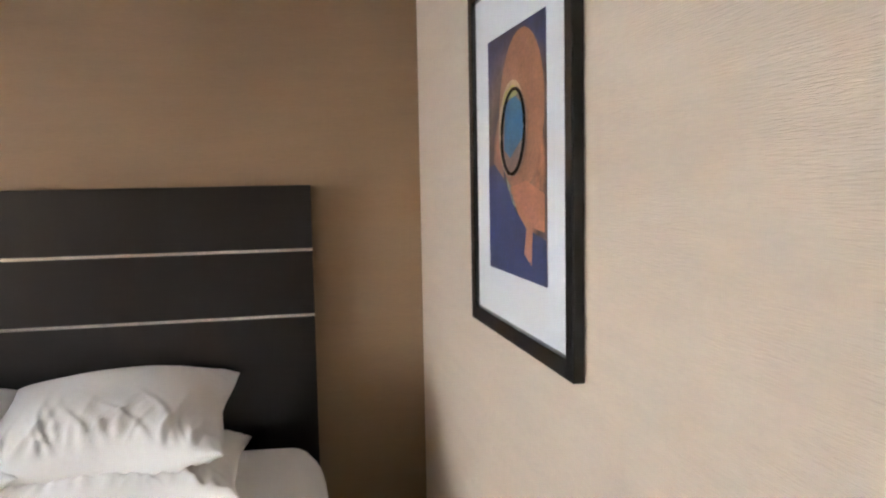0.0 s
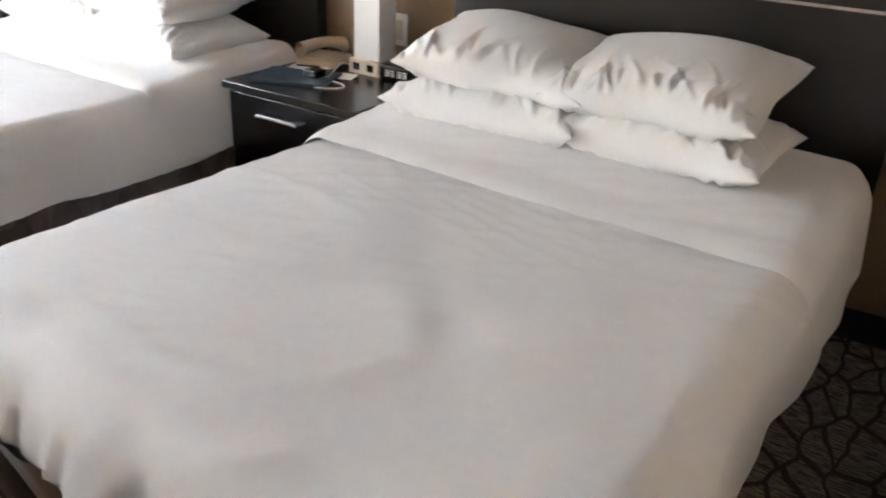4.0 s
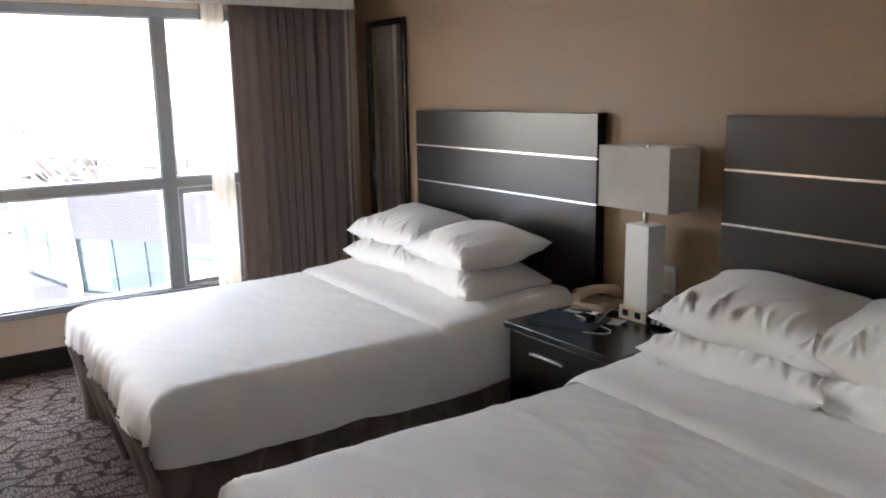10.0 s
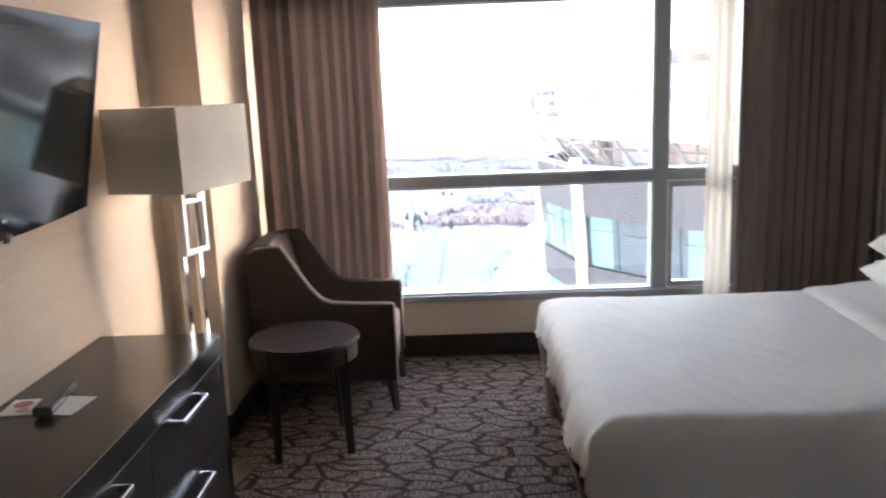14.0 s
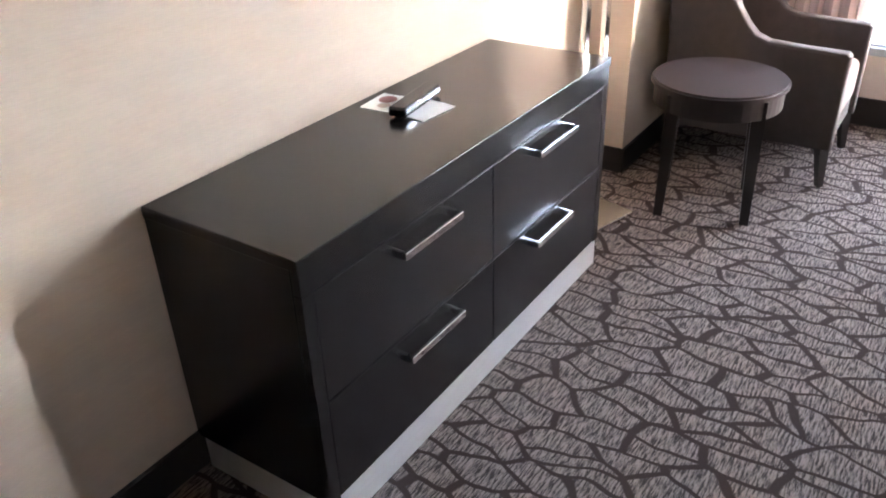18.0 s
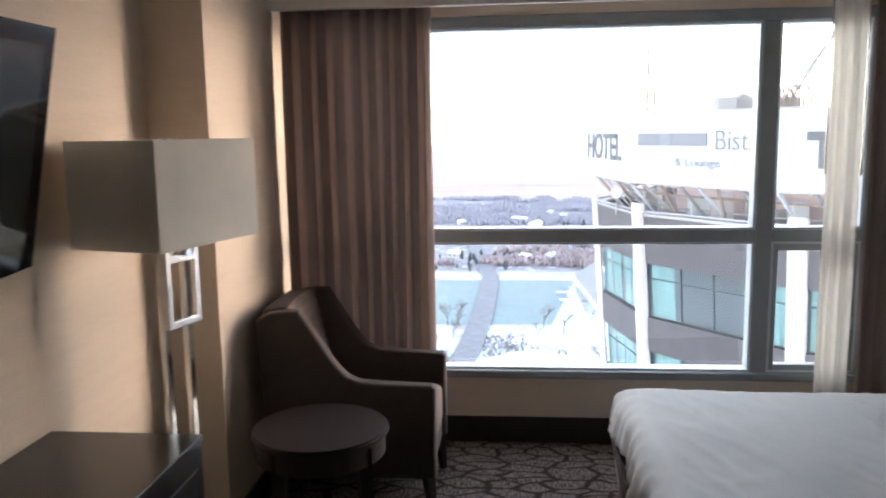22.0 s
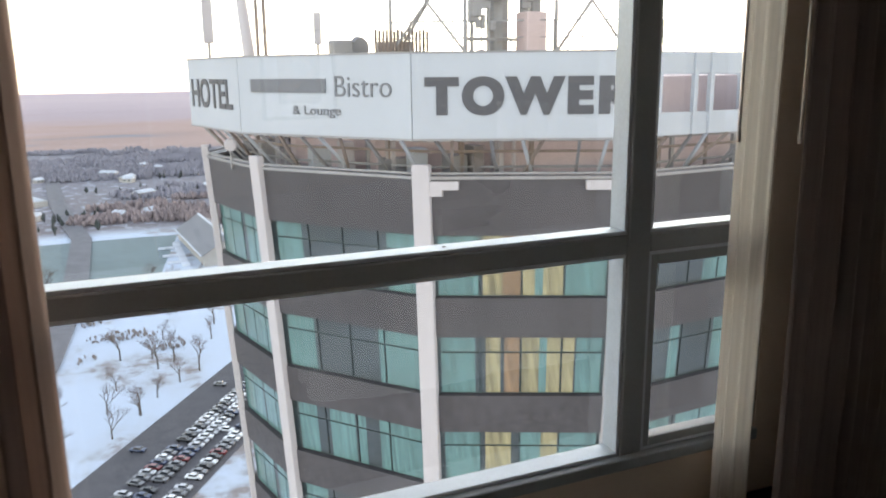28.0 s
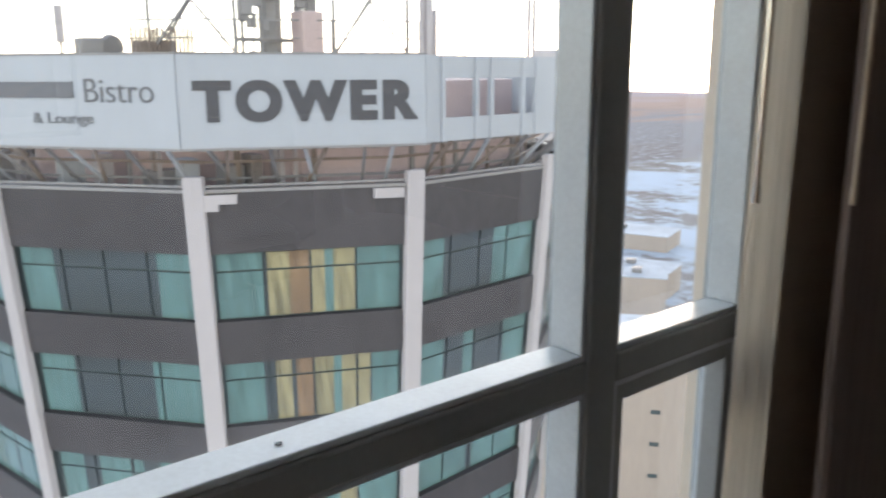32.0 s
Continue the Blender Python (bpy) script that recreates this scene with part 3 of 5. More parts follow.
ph = thing("telephone", "beige desk telephone with its handset on the cradle", "telephone", pose(-2.535, -0.17, NZ, 0, 0, 14))
bm = box(-0.085, 0.085, -0.10, 0.10, 0, 0.035, 0.012)
part("body", bm, M_PHONE, ph, smooth=False)
hb = sheet(18, 10, lambda u, v: Vector((-0.11 + 0.22 * u, (0.028 + 0.010 * abs(2 * u - 1) ** 3) * math.cos(2 * math.pi * v) + 0.04, 0.062 + 0.022 * (1 - (2 * u - 1) ** 2) + (0.021 + 0.013 * abs(2 * u - 1) ** 3) * math.sin(2 * math.pi * v))))
part("handset", hb, M_PHONE, ph, smooth=True, at=pose(0.02, -0.005, 0, 0, 0, 62))
part("keypad", box(-0.05, 0.05, -0.085, -0.01, 0.035, 0.039, 0.001), M_IVORY, ph)

ck = thing("alarm_clock", "small black digital alarm clock on the nightstand", "clock", pose(-2.135, -0.16, NZ, 0, 0, 4))
part("case", box(-0.085, 0.085, -0.05, 0.05, 0, 0.062, 0.014, seg=3), M_BLACK, ck)
dg = bmesh.new()
for s in (-0.042, -0.018, 0.014, 0.038):
    for (a, b, c, d) in ((-0.008, 0.008, 0.038, 0.041), (-0.008, 0.008, 0.028, 0.031), (-0.008, 0.008, 0.018, 0.021), (0.006, 0.009, 0.018, 0.041)):
        box(s + a, s + b, -0.0525, -0.0505, c, d, 0, dg)
part("digits", dg, M_WHITEPL, ck, "pale display bars")

nb = thing("guest_folder", "dark blue-grey guest folder lying on the nightstand", "folder", pose(-2.45, -0.43, NZ, 0, 0, 20))
part("cover", box(-0.15, 0.15, -0.11, 0.11, 0, 0.012, 0.003), material("blue_grey_card", (0.03, 0.045, 0.06), 0.3), nb)
cd = thing("note_card", "white card with a pen lying on the nightstand", "card", pose(-2.50, -0.31, NZ + 0.0125, 0, 0, 12))
part("card", box(-0.075, 0.075, -0.035, 0.035, 0, 0.002), M_PAPER, cd)
part("pen", cyl((-0.05, -0.005, 0.006), (0.05, 0.008, 0.006), 0.004), M_BLACK, cd)
tagged(part("paper_slip", box(-0.07, 0.07, -0.045, 0.045, 0, 0.0015), M_PAPER, at=pose(-2.36, -0.29, NZ, 0, 0, 20)), "white paper slip under the lamp base", "paper")
chg = thing("phone_charger", "black charger with a white cable on the nightstand", "charger", pose(-2.37, -0.40, NZ + 0.0125))
part("plug", box(-0.05, 0.02, -0.03, 0.03, 0, 0.03, 0.005), M_BLACK, chg)
pts = [Vector((0.14 * math.sin(k / 22 * 4.6) + 0.02 * k / 22, -0.06 - 0.06 * math.cos(k / 22 * 5.2) + 0.02, -0.009)) for k in range(19)] + [Vector((0.03, 0.03, 0.0)), Vector((0.02, 0.12, 0.04)), Vector((0.0, 0.19, 0.02))]
part("cable", tube(pts, 0.0028), M_WHITEPL, chg, "white charging cable", smooth=True)
pl = thing("outlet_plate", "white wall plate above the nightstand", "outlet", pose(-2.285, 0, 0.755))
part("plate", box(-0.055, 0.055, -0.008, 0, -0.065, 0.065, 0.003), M_WHITEPL, pl)
part("insert", box(-0.036, 0.036, -0.0105, -0.0085, -0.04, 0.04, 0.001), M_IVORY, pl)
pl2 = thing("wall_outlet", "white wall outlet low on the tan wall", "outlet", pose(-0.24, 0, 0.286))
part("plate", box(-0.042, 0.042, -0.008, 0, -0.06, 0.06, 0.003), M_WHITEPL, pl2)
for z in (-0.027, 0.027):
    part("socket", box(-0.018, 0.018, -0.0105, -0.0085, z - 0.016, z + 0.016, 0.001), M_WHITEPL, pl2)

# ---- dresser and what stands on it ----
DZ = 0.750
def dresser():
    x0, x1, y0, y1, h = -3.230, -1.802, TVY + 0.005, -3.420, DZ
    t = thing("dresser", "long black-brown dresser with four drawers and steel handles", "dresser")
    part("body", box(x0, x1, y0, y1 - 0.022, 0.10, h - 0.028, 0.002), M_DARK, t)
    part("top", box(x0 - 0.003, x1 + 0.003, y0, y1 + 0.004, h - 0.028, h, 0.003), M_TOPD, t)
    part("plinth", box(x0 + 0.004, x1 - 0.004, y0 + 0.02, y1 - 0.006, 0.0, 0.10), M_PLINTH, t, "pale satin metal plinth")
    part("top_rail", box(x0, x1, y1 - 0.022, y1, h - 0.085, h - 0.029, 0.001), M_DARK, t)
    for a, b in ((x0, x0 + 0.032), (x1 - 0.032, x1)):
        part("stile", box(a, b, y1 - 0.022, y1, 0.10, h - 0.0855, 0.001), M_DARK, t)
    xm = (x0 + x1) / 2
    for a, b in ((x0 + 0.035, xm - 0.003), (xm + 0.003, x1 - 0.035)):
        for z0, z1 in ((0.105, 0.380), (0.386, 0.660)):
            d = part("drawer", box(a, b, y1 - 0.021, y1 - 0.001, z0, z1, 0.002), M_DARK, t)
            c, hz = (-2.822 if b < xm else -2.198), z1 - (0.036 if z1 > 0.5 else 0.038)
            hd = box(c - 0.115, c + 0.115, y1 + 0.030, y1 + 0.040, hz - 0.009, hz + 0.009, 0.002)
            for s in (-0.110, 0.110):
                box(c + s - 0.005, c + s + 0.005, y1 - 0.001, y1 + 0.032, hz - 0.009, hz + 0.009, 0, hd)
            part("handle", hd, M_CHROME, d, "square steel bar handle")
    return t


dresser()
fl1 = thing("leaflet", "printed leaflet lying on the dresser", "leaflet", pose(-2.565, -3.735, DZ, 0, 0, 5))
part("sheet", box(-0.06, 0.06, -0.10, 0.10, 0, 0.0015), M_PAPER, fl1)
for k, (dx, dy, r) in enumerate(((-0.02, -0.06, 0.026), (0.025, -0.045, 0.018))):
    part("printed_ring", cyl((dx, dy, 0.0016), (dx, dy, 0.0022), r, seg=24), material("print_%d" % k, ((0.35, 0.16, 0.14), (0.45, 0.35, 0.30))[k], 0.6), fl1)
tagged(part("envelope", box(-0.066, 0.066, -0.058, 0.058, 0, 0.002), M_PAPER, at=pose(-2.56, -3.665, DZ + 0.002, 0, 0, -6)), "white envelope lying on the leaflet", "envelope")
rm = thing("remote_control", "black remote control with a silver edge on the dresser", "remote", pose(-2.575, -3.70, DZ + 0.0045, 0, 0, 8))
part("body", box(-0.105, 0.105, -0.026, 0.026, 0, 0.028, 0.007, seg=3), M_BLACK, rm)
part("silver_edge", box(-0.10, 0.10, 0.0262, 0.0282, 0.012, 0.018), M_CHROME, rm)

# ---- television ----
tv = thing("television", "wall-mounted black flat-screen television tilted down over the dresser", "television", pose(-2.585, -3.757, 1.553, 11.4, 0, 180))
part("back_case", box(-0.47, 0.47, 0.004, 0.065, -0.26, 0.26, 0.02), M_BLACK, tv)
def plate_outline(w, z0, z1, y0, y1, sag, bevel):
    """A flat slab whose lower edge bows down in the middle."""
    own = bmesh.new()
    n = 24
    top = [(w * (2 * i / n - 1), z1) for i in range(n + 1)]
    low = [(w * (2 * i / n - 1), z0 - sag * (1 - (2 * i / n - 1) ** 2)) for i in range(n + 1)]
    loop = top + low[::-1]
    fa, fb = [own.verts.new((x, y0, z)) for x, z in loop], [own.verts.new((x, y1, z)) for x, z in loop]
    own.faces.new(fa)
    own.faces.new(fb[::-1])
    for i in range(len(loop)):
        j = (i + 1) % len(loop)
        own.faces.new((fa[j], fa[i], fb[i], fb[j]))
    bmesh.ops.recalc_face_normals(own, faces=own.faces)
    return own
part("bezel", plate_outline(0.508, -0.300, 0.308, -0.032, 0.004, 0.022, 0), M_GLOSSBLACK, tv, "glossy black bezel")
part("screen", box(-0.462, 0.462, -0.0345, -0.0322, -0.232, 0.262), M_SCREEN, tv)
part("trim_line", box(-0.44, 0.44, -0.0345, -0.0322, -0.242, -0.2395), M_DARK, tv)
part("maker_badge", box(-0.012, 0.012, -0.0345, -0.0322, -0.271, -0.262), M_METAL, tv, "small silver badge")
part("sensor_foot", cyl((0.03, -0.02, -0.335), (0.03, -0.02, -0.31), 0.016, 0.02), M_CHROME, tv)
part("side_panel", box(0.5085, 0.512, -0.02, -0.004, -0.12, -0.05), M_METAL, tv)
part("wall_mount", box(-0.20, 0.20, 0.065, 0.085, -0.15, 0.12), M_BLACK, tv)
part("wall_arm", box(-0.10, 0.10, 0.085, 0.11, -0.17, -0.05), M_BLACK, tv)

# ---- floor lamp ----
fl = thing("floor_lamp", "chrome two-post floor lamp with a boxy white shade", "lamp", pose(-3.495, -3.59, 0, 0, 0, -16))
part("base_plate", box(-0.17, 0.17, -0.11, 0.11, 0, 0.022, 0.003), M_METAL, fl)
for s in (-0.052, 0.052):
    part("post", box(s - 0.011, s + 0.011, -0.011, 0.011, 0.022, 1.20, 0.002), M_CHROME, fl)
lf = bmesh.new()
for b in ((-0.075, -0.055, 1.0, 1.25), (0.055, 0.075, 1.0, 1.25), (-0.055, 0.055, 1.0, 1.022), (-0.055, 0.055, 1.20, 1.222)):
    box(b[0], b[1], 0.012, 0.040, b[2], b[3], 0.002, lf)
part("link_frame", lf, M_METAL, fl, "square steel link frame")
part("switch", cyl((-0.02, -0.015, 1.225), (-0.02, 0.05, 1.225), 0.012), M_CHROME, fl)
part("neck", cyl((0, 0, 1.20), (0, 0, 1.36), 0.012), M_CHROME, fl)
lamp_shade(0.46, 0.32, 1.262, 1.570, fl)

# ---- armchair and round table ----
ch = thing("armchair", "taupe upholstered armchair with dark tapered legs by the window", "armchair", pose(-4.495, -3.2, 0))
def arm_profile(x0, x1):
    own = bmesh.new()
    pr = [(0.338, 0.17), (0.338, 0.555), (0.325, 0.567), (0.16, 0.572), (0.03, 0.580)]
    pr += [(0.03 - 0.24 * t, 0.580 + 0.29 * t * t * (1.9 - 0.9 * t)) for t in (0.2, 0.35, 0.5, 0.65, 0.8, 0.92, 1.0)]
    pr += [(-0.26, 0.872), (-0.34, 0.862), (-0.39, 0.835), (-0.355, 0.17)]
    fa, fb = [own.verts.new((x0, y, z)) for y, z in pr], [own.verts.new((x1, y, z)) for y, z in pr]
    own.faces.new(fa)
    own.faces.new(fb[::-1])
    for i in range(len(pr)):
        j = (i + 1) % len(pr)
        own.faces.new((fa[j], fa[i], fb[i], fb[j]))
    bmesh.ops.recalc_face_normals(own, faces=own.faces)
    es = [e for e in own.edges if abs(e.verts[0].co.x - e.verts[1].co.x) < 1e-6]
    bmesh.ops.bevel(own, geom=es, offset=0.012, segments=2, profile=0.5, affect='EDGES')
    return own
for s in (-1, 1):
    part("arm", arm_profile(s * 0.21, s * 0.275), M_UPH, ch, "swooping upholstered side")
part("seat", box(-0.208, 0.208, -0.22, 0.325, 0.25, 0.43, 0.035, seg=4), M_UPH2, ch, smooth=True)
part("seat_rail", box(-0.208, 0.208, -0.30, 0.318, 0.17, 0.25, 0.008), M_UPH, ch)
bk = sheet(16, 24, lambda u, v: Vector((-0.209 + 0.418 * u, -0.185 - 0.10 * v - 0.018 * (2 * u - 1) ** 2 * -1 + 0.004 * math.sin(v * 60), 0.42 + 0.455 * v)))
part("back_cushion", bk, M_UPH2, ch, "ribbed brown back cushion", smooth=True)
part("backrest", box(-0.209, 0.209, -0.385, -0.30, 0.17, 0.868, 0.02, seg=3), M_UPH, ch)
part("back_top", box(-0.209, 0.209, -0.34, -0.275, 0.80, 0.874, 0.02, seg=3), M_UPH, ch)
for sx in (-0.235, 0.235):
    for sy in (-0.33, 0.30):
        part("leg", cyl((sx, sy + (0.02 if sy > 0 else -0.03), 0), (sx, sy, 0.175), 0.017, 0.030, 4), M_LEG, ch)
tb = thing("side_table", "small round dark walnut side table with four legs", "table", pose(-3.895, -3.25, 0, 0, 0, 15))
tt = cyl((0, 0, 0.495), (0, 0, 0.522), 0.25, seg=56)
bmesh.ops.bevel(tt, geom=[e for e in tt.edges if len(e.link_faces) == 2 and abs(e.verts[0].co.z - e.verts[1].co.z) < 1e-6], offset=0.008, segments=2, affect='EDGES')
part("tabletop", tt, M_TABLE, tb)
part("apron", cyl((0, 0, 0.425), (0, 0, 0.495), 0.236, seg=48), M_LEG, tb)
for a in (45, 135, 225, 315):
    c, s = math.cos(radians(a)), math.sin(radians(a))
    part("leg", cyl((0.228 * c, 0.228 * s, 0), (0.208 * c, 0.208 * s, 0.49), 0.023, 0.036, 4), M_LEG, tb)

# ---- curtains ----
def curtain(name, y0, y1, x, z0, z1, pitch, amp, mat, label, seed):
    n = int((y1 - y0) / 0.005)
    def fn(u, v):
        y = y0 + (y1 - y0) * u
        ph = 2 * math.pi * (y / pitch) + 7.5 * noise.noise(Vector((y * 3.2, seed, 0))) + 0.5 * noise.noise(Vector((y * 3, v * 1.5, seed)))
        k = 0.65 + 0.25 * v + 0.8 * noise.noise(Vector((y * 7, v * 1.4, seed)))
        s = math.sin(ph)
        return Vector((x + amp * k * math.copysign(abs(s) ** 0.75, s) + 0.02 * noise.noise(Vector((y * 2, v * 2, seed))), y + 0.3 * amp * math.sin(2 * ph) + 0.012 * v * noise.noise(Vector((y * 3, v, seed + 2))), z0 + (z1 - z0) * (1 - v)))
    c = part(name, sheet(n, 24, fn), mat, smooth=True)
    sol = c.modifiers.new("cloth", 'SOLIDIFY')
    sol.thickness = 0.0025
    return tagged(c, label, "curtain", "window curtains")


curtain("curtain", COLY + 0.03, -2.925, -4.85, 0.015, 2.38, 0.072, 0.027, M_CURT, "floor-length grey-brown drape gathered beside the armchair", 1.0)
north_drape = curtain("curtain", -0.995, -0.20, -4.85, 0.015, 2.38, 0.072, 0.027, M_CURT, "floor-length grey-brown drape gathered beside the mirror", 5.0)
curtain("sheer_curtain", -1.125, -0.975, -4.95, 0.02, 2.38, 0.048, 0.009, M_SHEER, "gathered sheer white voile curtain", 9.0)
curtain("curtain_lining", -0.215, -0.19, -4.83, 0.02, 2.38, 0.05, 0.012, M_SHEER, "pale lining hem at the drape's edge", 3.0)
def fold_back(u, v):
    x = -5.05 + 0.21 * u
    return Vector((x, -0.175 + 0.018 * math.sin(x * 95) + 0.006 * math.sin(v * 9), 0.015 + 2.365 * (1 - v)))
part("return_edge", sheet(60, 12, fold_back), M_CURT, north_drape, "drape edge folded back to the wall", smooth=True)
for i, (x, y, z) in enumerate(((-4.93, -1.14, 1.39), (-4.815, -1.03, 1.39))):
    wd_ = thing("curtain_wand", "thin metal curtain pull wand hanging by the drape", "wand", pose(x, y, 0), "curtain wands")
    part("rod", cyl((0, 0, z), (0, 0, 2.38), 0.005, seg=8), M_METAL, wd_)
    part("tip", cyl((0, 0, z - 0.03), (0, 0, z), 0.007, seg=8), M_METAL, wd_)
tagged(part("curtain_track", box(-4.99, -4.81, COLY + 0.01, -0.01, 2.38, 2.405, 0.003), M_TRIM), "white curtain track behind the valance", "track")

# ---- mirror and picture ----
mi = thing("wall_mirror", "tall narrow wall mirror in a dark frame", "mirror", pose(-4.637, 0, 0))
for x0, x1, z0, z1 in ((-0.243, -0.205, 0.40, 2.06), (0.205, 0.243, 0.40, 2.06), (-0.205, 0.205, 2.022, 2.06), (-0.205, 0.205, 0.40, 0.438)):
    part("frame", box(x0, x1, -0.03, -0.002, z0, z1, 0.003), M_DARK, mi)
part("mirror_glass", box(-0.205, 0.205, -0.014, -0.004, 0.438, 2.022), M_MIRROR, mi)


def art():
    m = bpy.data.materials.new("abstract_print")
    m.use_nodes = True
    nt = m.node_tree
    b = nt.nodes["Principled BSDF"]
    b.inputs["Roughness"].default_value = 0.35
    tc = nt.nodes.new("ShaderNodeTexCoord")
    ns = node(nt, "ShaderNodeTexNoise", Scale=7.0, Detail=4.0)
    nt.links.new(tc.outputs["Object"], ns.inputs["Vector"])
    mv = nt.nodes.new("ShaderNodeMix")
    mv.data_type = 'VECTOR'
    mv.inputs[0].default_value = 0.05
    nt.links.new(tc.outputs["Object"], mv.inputs[4])
    nt.links.new(ns.outputs["Color"], mv.inputs[5])
    mp = nt.nodes.new("ShaderNodeMapping")
    mp.inputs["Location"].default_value = (0, 0.25, 0.054)
    mp.inputs["Scale"].default_value = (0, 3.57, 3.57)
    nt.links.new(mv.outputs[1], mp.inputs[0])
    ln = nt.nodes.new("ShaderNodeVectorMath")
    ln.operation = 'LENGTH'
    nt.links.new(mp.outputs[0], ln.inputs[0])
    r = nt.nodes.new("ShaderNodeValToRGB")
    els = r.color_ramp.elements
    stops = [(0.0, (0.05, 0.17, 0.36)), (0.19, (0.10, 0.24, 0.38)), (0.235, (0.50, 0.50, 0.28)), (0.25, (0.03, 0.02, 0.02)), (0.30, (0.03, 0.02, 0.02)), (0.32, (0.45, 0.24, 0.15)), (0.42, (0.42, 0.17, 0.09)),
             (0.52, (0.45, 0.20, 0.11)), (0.60, (0.06, 0.04, 0.04)), (0.78, (0.22, 0.15, 0.13)), (1.0, (0.03, 0.045, 0.14))]
    els[0].position, els[0].color = stops[0][0], (*stops[0][1], 1)
    els[1].position, els[1].color = stops[-1][0], (*stops[-1][1], 1)
    for p, c in stops[1:-1]:
        e = els.new(p)
        e.color = (*c, 1)
    nt.links.new(ln.outputs["Value"], r.inputs[0])
    sx = nt.nodes.new("ShaderNodeSeparateXYZ")
    nt.links.new(mv.outputs[1], sx.inputs[0])
    low = nt.nodes.new("ShaderNodeMapRange")
    low.inputs["From Min"].default_value, low.inputs["From Max"].default_value = -0.03, -0.10
    nt.links.new(sx.outputs[2], low.inputs[0])
    mx = nt.nodes.new("ShaderNodeMix")
    mx.data_type = 'RGBA'
    mx.inputs[7].default_value = (0.03, 0.045, 0.15, 1)
    side = nt.nodes.new("ShaderNodeMapRange")
    side.inputs["From Min"].default_value, side.inputs["From Max"].default_value = -0.06, 0.06
    nt.links.new(sx.outputs[1], side.inputs[0])
    mul = nt.nodes.new("ShaderNodeMath")
    mul.operation = 'MULTIPLY'
    nt.links.new(low.outputs[0], mul.inputs[0])
    nt.links.new(side.outputs[0], mul.inputs[1])
    nt.links.new(mul.outputs[0], mx.inputs[0])
    nt.links.new(r.outputs[0], mx.inputs[6])
    fine = node(nt, "ShaderNodeTexNoise", Scale=16.0, Detail=5.0, Roughness=0.7)
    nt.links.new(mv.outputs[1], fine.inputs["Vector"])
    fr = nt.nodes.new("ShaderNodeMapRange")
    fr.inputs["From Min"].default_value, fr.inputs["From Max"].default_value = 0.3, 0.7
    fr.inputs["To Min"].default_value, fr.inputs["To Max"].default_value = 0.35, 1.5
    nt.links.new(fine.outputs[0], fr.inputs[0])
    tone = nt.nodes.new("ShaderNodeVectorMath")
    tone.operation = 'SCALE'
    nt.links.new(mx.outputs[2], tone.inputs[0])
    nt.links.new(fr.outputs[0], tone.inputs["Scale"])
    nt.links.new(tone.outputs[0], b.inputs["Base Color"])
    return m


PY0, PY1, PZ0, PZ1 = -1.478, -0.80, 1.152, 1.938
pc = thing("framed_picture", "abstract orange and blue print in a black frame on the wall", "picture", pose(-0.04, -1.05, 1.55))
def pbox(x0, x1, y0, y1, z0, z1, bev=0.0):
    return box(x0, x1, y0 + 1.05, y1 + 1.05, z0 - 1.55, z1 - 1.55, bev)
FW = 0.036
for y0, y1, z0, z1 in ((PY0, PY0 + FW, PZ0, PZ1), (PY1 - FW, PY1, PZ0, PZ1), (PY0 + FW, PY1 - FW, PZ1 - FW, PZ1), (PY0 + FW, PY1 - FW, PZ0, PZ0 + FW)):
    part("frame", pbox(-0.024, -0.002, y0, y1, z0, z1, 0.003), M_BLACK, pc)
part("mat", pbox(-0.013, -0.004, PY0 + FW, PY1 - FW, PZ0 + FW, PZ1 - FW), M_MATBOARD, pc, "wide pale mat board")
pr = part("print", pbox(-0.0145, -0.0132, -1.328, -0.945, 1.294, 1.795), art(), pc, "swirled orange and blue abstract print")


def painted(name, pts, level, color):
    """A flat painted field on the print, its outline in parts of the print's width and height."""
    own = bmesh.new()
    x = -0.0145 - 0.0004 * level
    f = own.faces.new([own.verts.new((x, -0.945 - 0.383 * u + 1.05, 1.294 + 0.501 * v - 1.55)) for u, v in pts])
    r = bmesh.ops.extrude_face_region(own, geom=[f])
    bmesh.ops.translate(own, vec=(0.0003, 0, 0), verts=[v for v in r["geom"] if isinstance(v, bmesh.types.BMVert)])
    bmesh.ops.recalc_face_normals(own, faces=own.faces)
    return part(name, own, material(name + "_paint", color, 0.4, vary=0.35, scale=14), pr)


def oval(cu, cv, ru, rv, lean=0.0, n=36):
    return [(cu + ru * math.cos(a) + lean * math.sin(a), cv + rv * math.sin(a)) for a in (2 * math.pi * k / n for k in range(n))]


painted("brown_oval", oval(0.60, 0.66, 0.38, 0.32, 0.03), 1, (0.40, 0.19, 0.11))
painted("navy_field", [(0.0, 0.0), (1.0, 0.0), (1.0, 0.17), (0.72, 0.20), (0.5, 0.27), (0.35, 0.38), (0.12, 0.46), (0.0, 0.45)], 2, (0.045, 0.06, 0.16))
painted("orange_streak", [(0.42, 0.36), (0.70, 0.39), (0.98, 0.34), (0.98, 0.20), (0.80, 0.21), (0.78, 0.06), (0.66, 0.10), (0.70, 0.20), (0.56, 0.26)], 3, (0.52, 0.22, 0.13))
painted("pale_rim", oval(0.46, 0.60, 0.24, 0.195, 0.02), 4, (0.55, 0.42, 0.27))
painted("grey_brown_oval", oval(0.52, 0.58, 0.22, 0.175, 0.03), 5, (0.30, 0.19, 0.15))
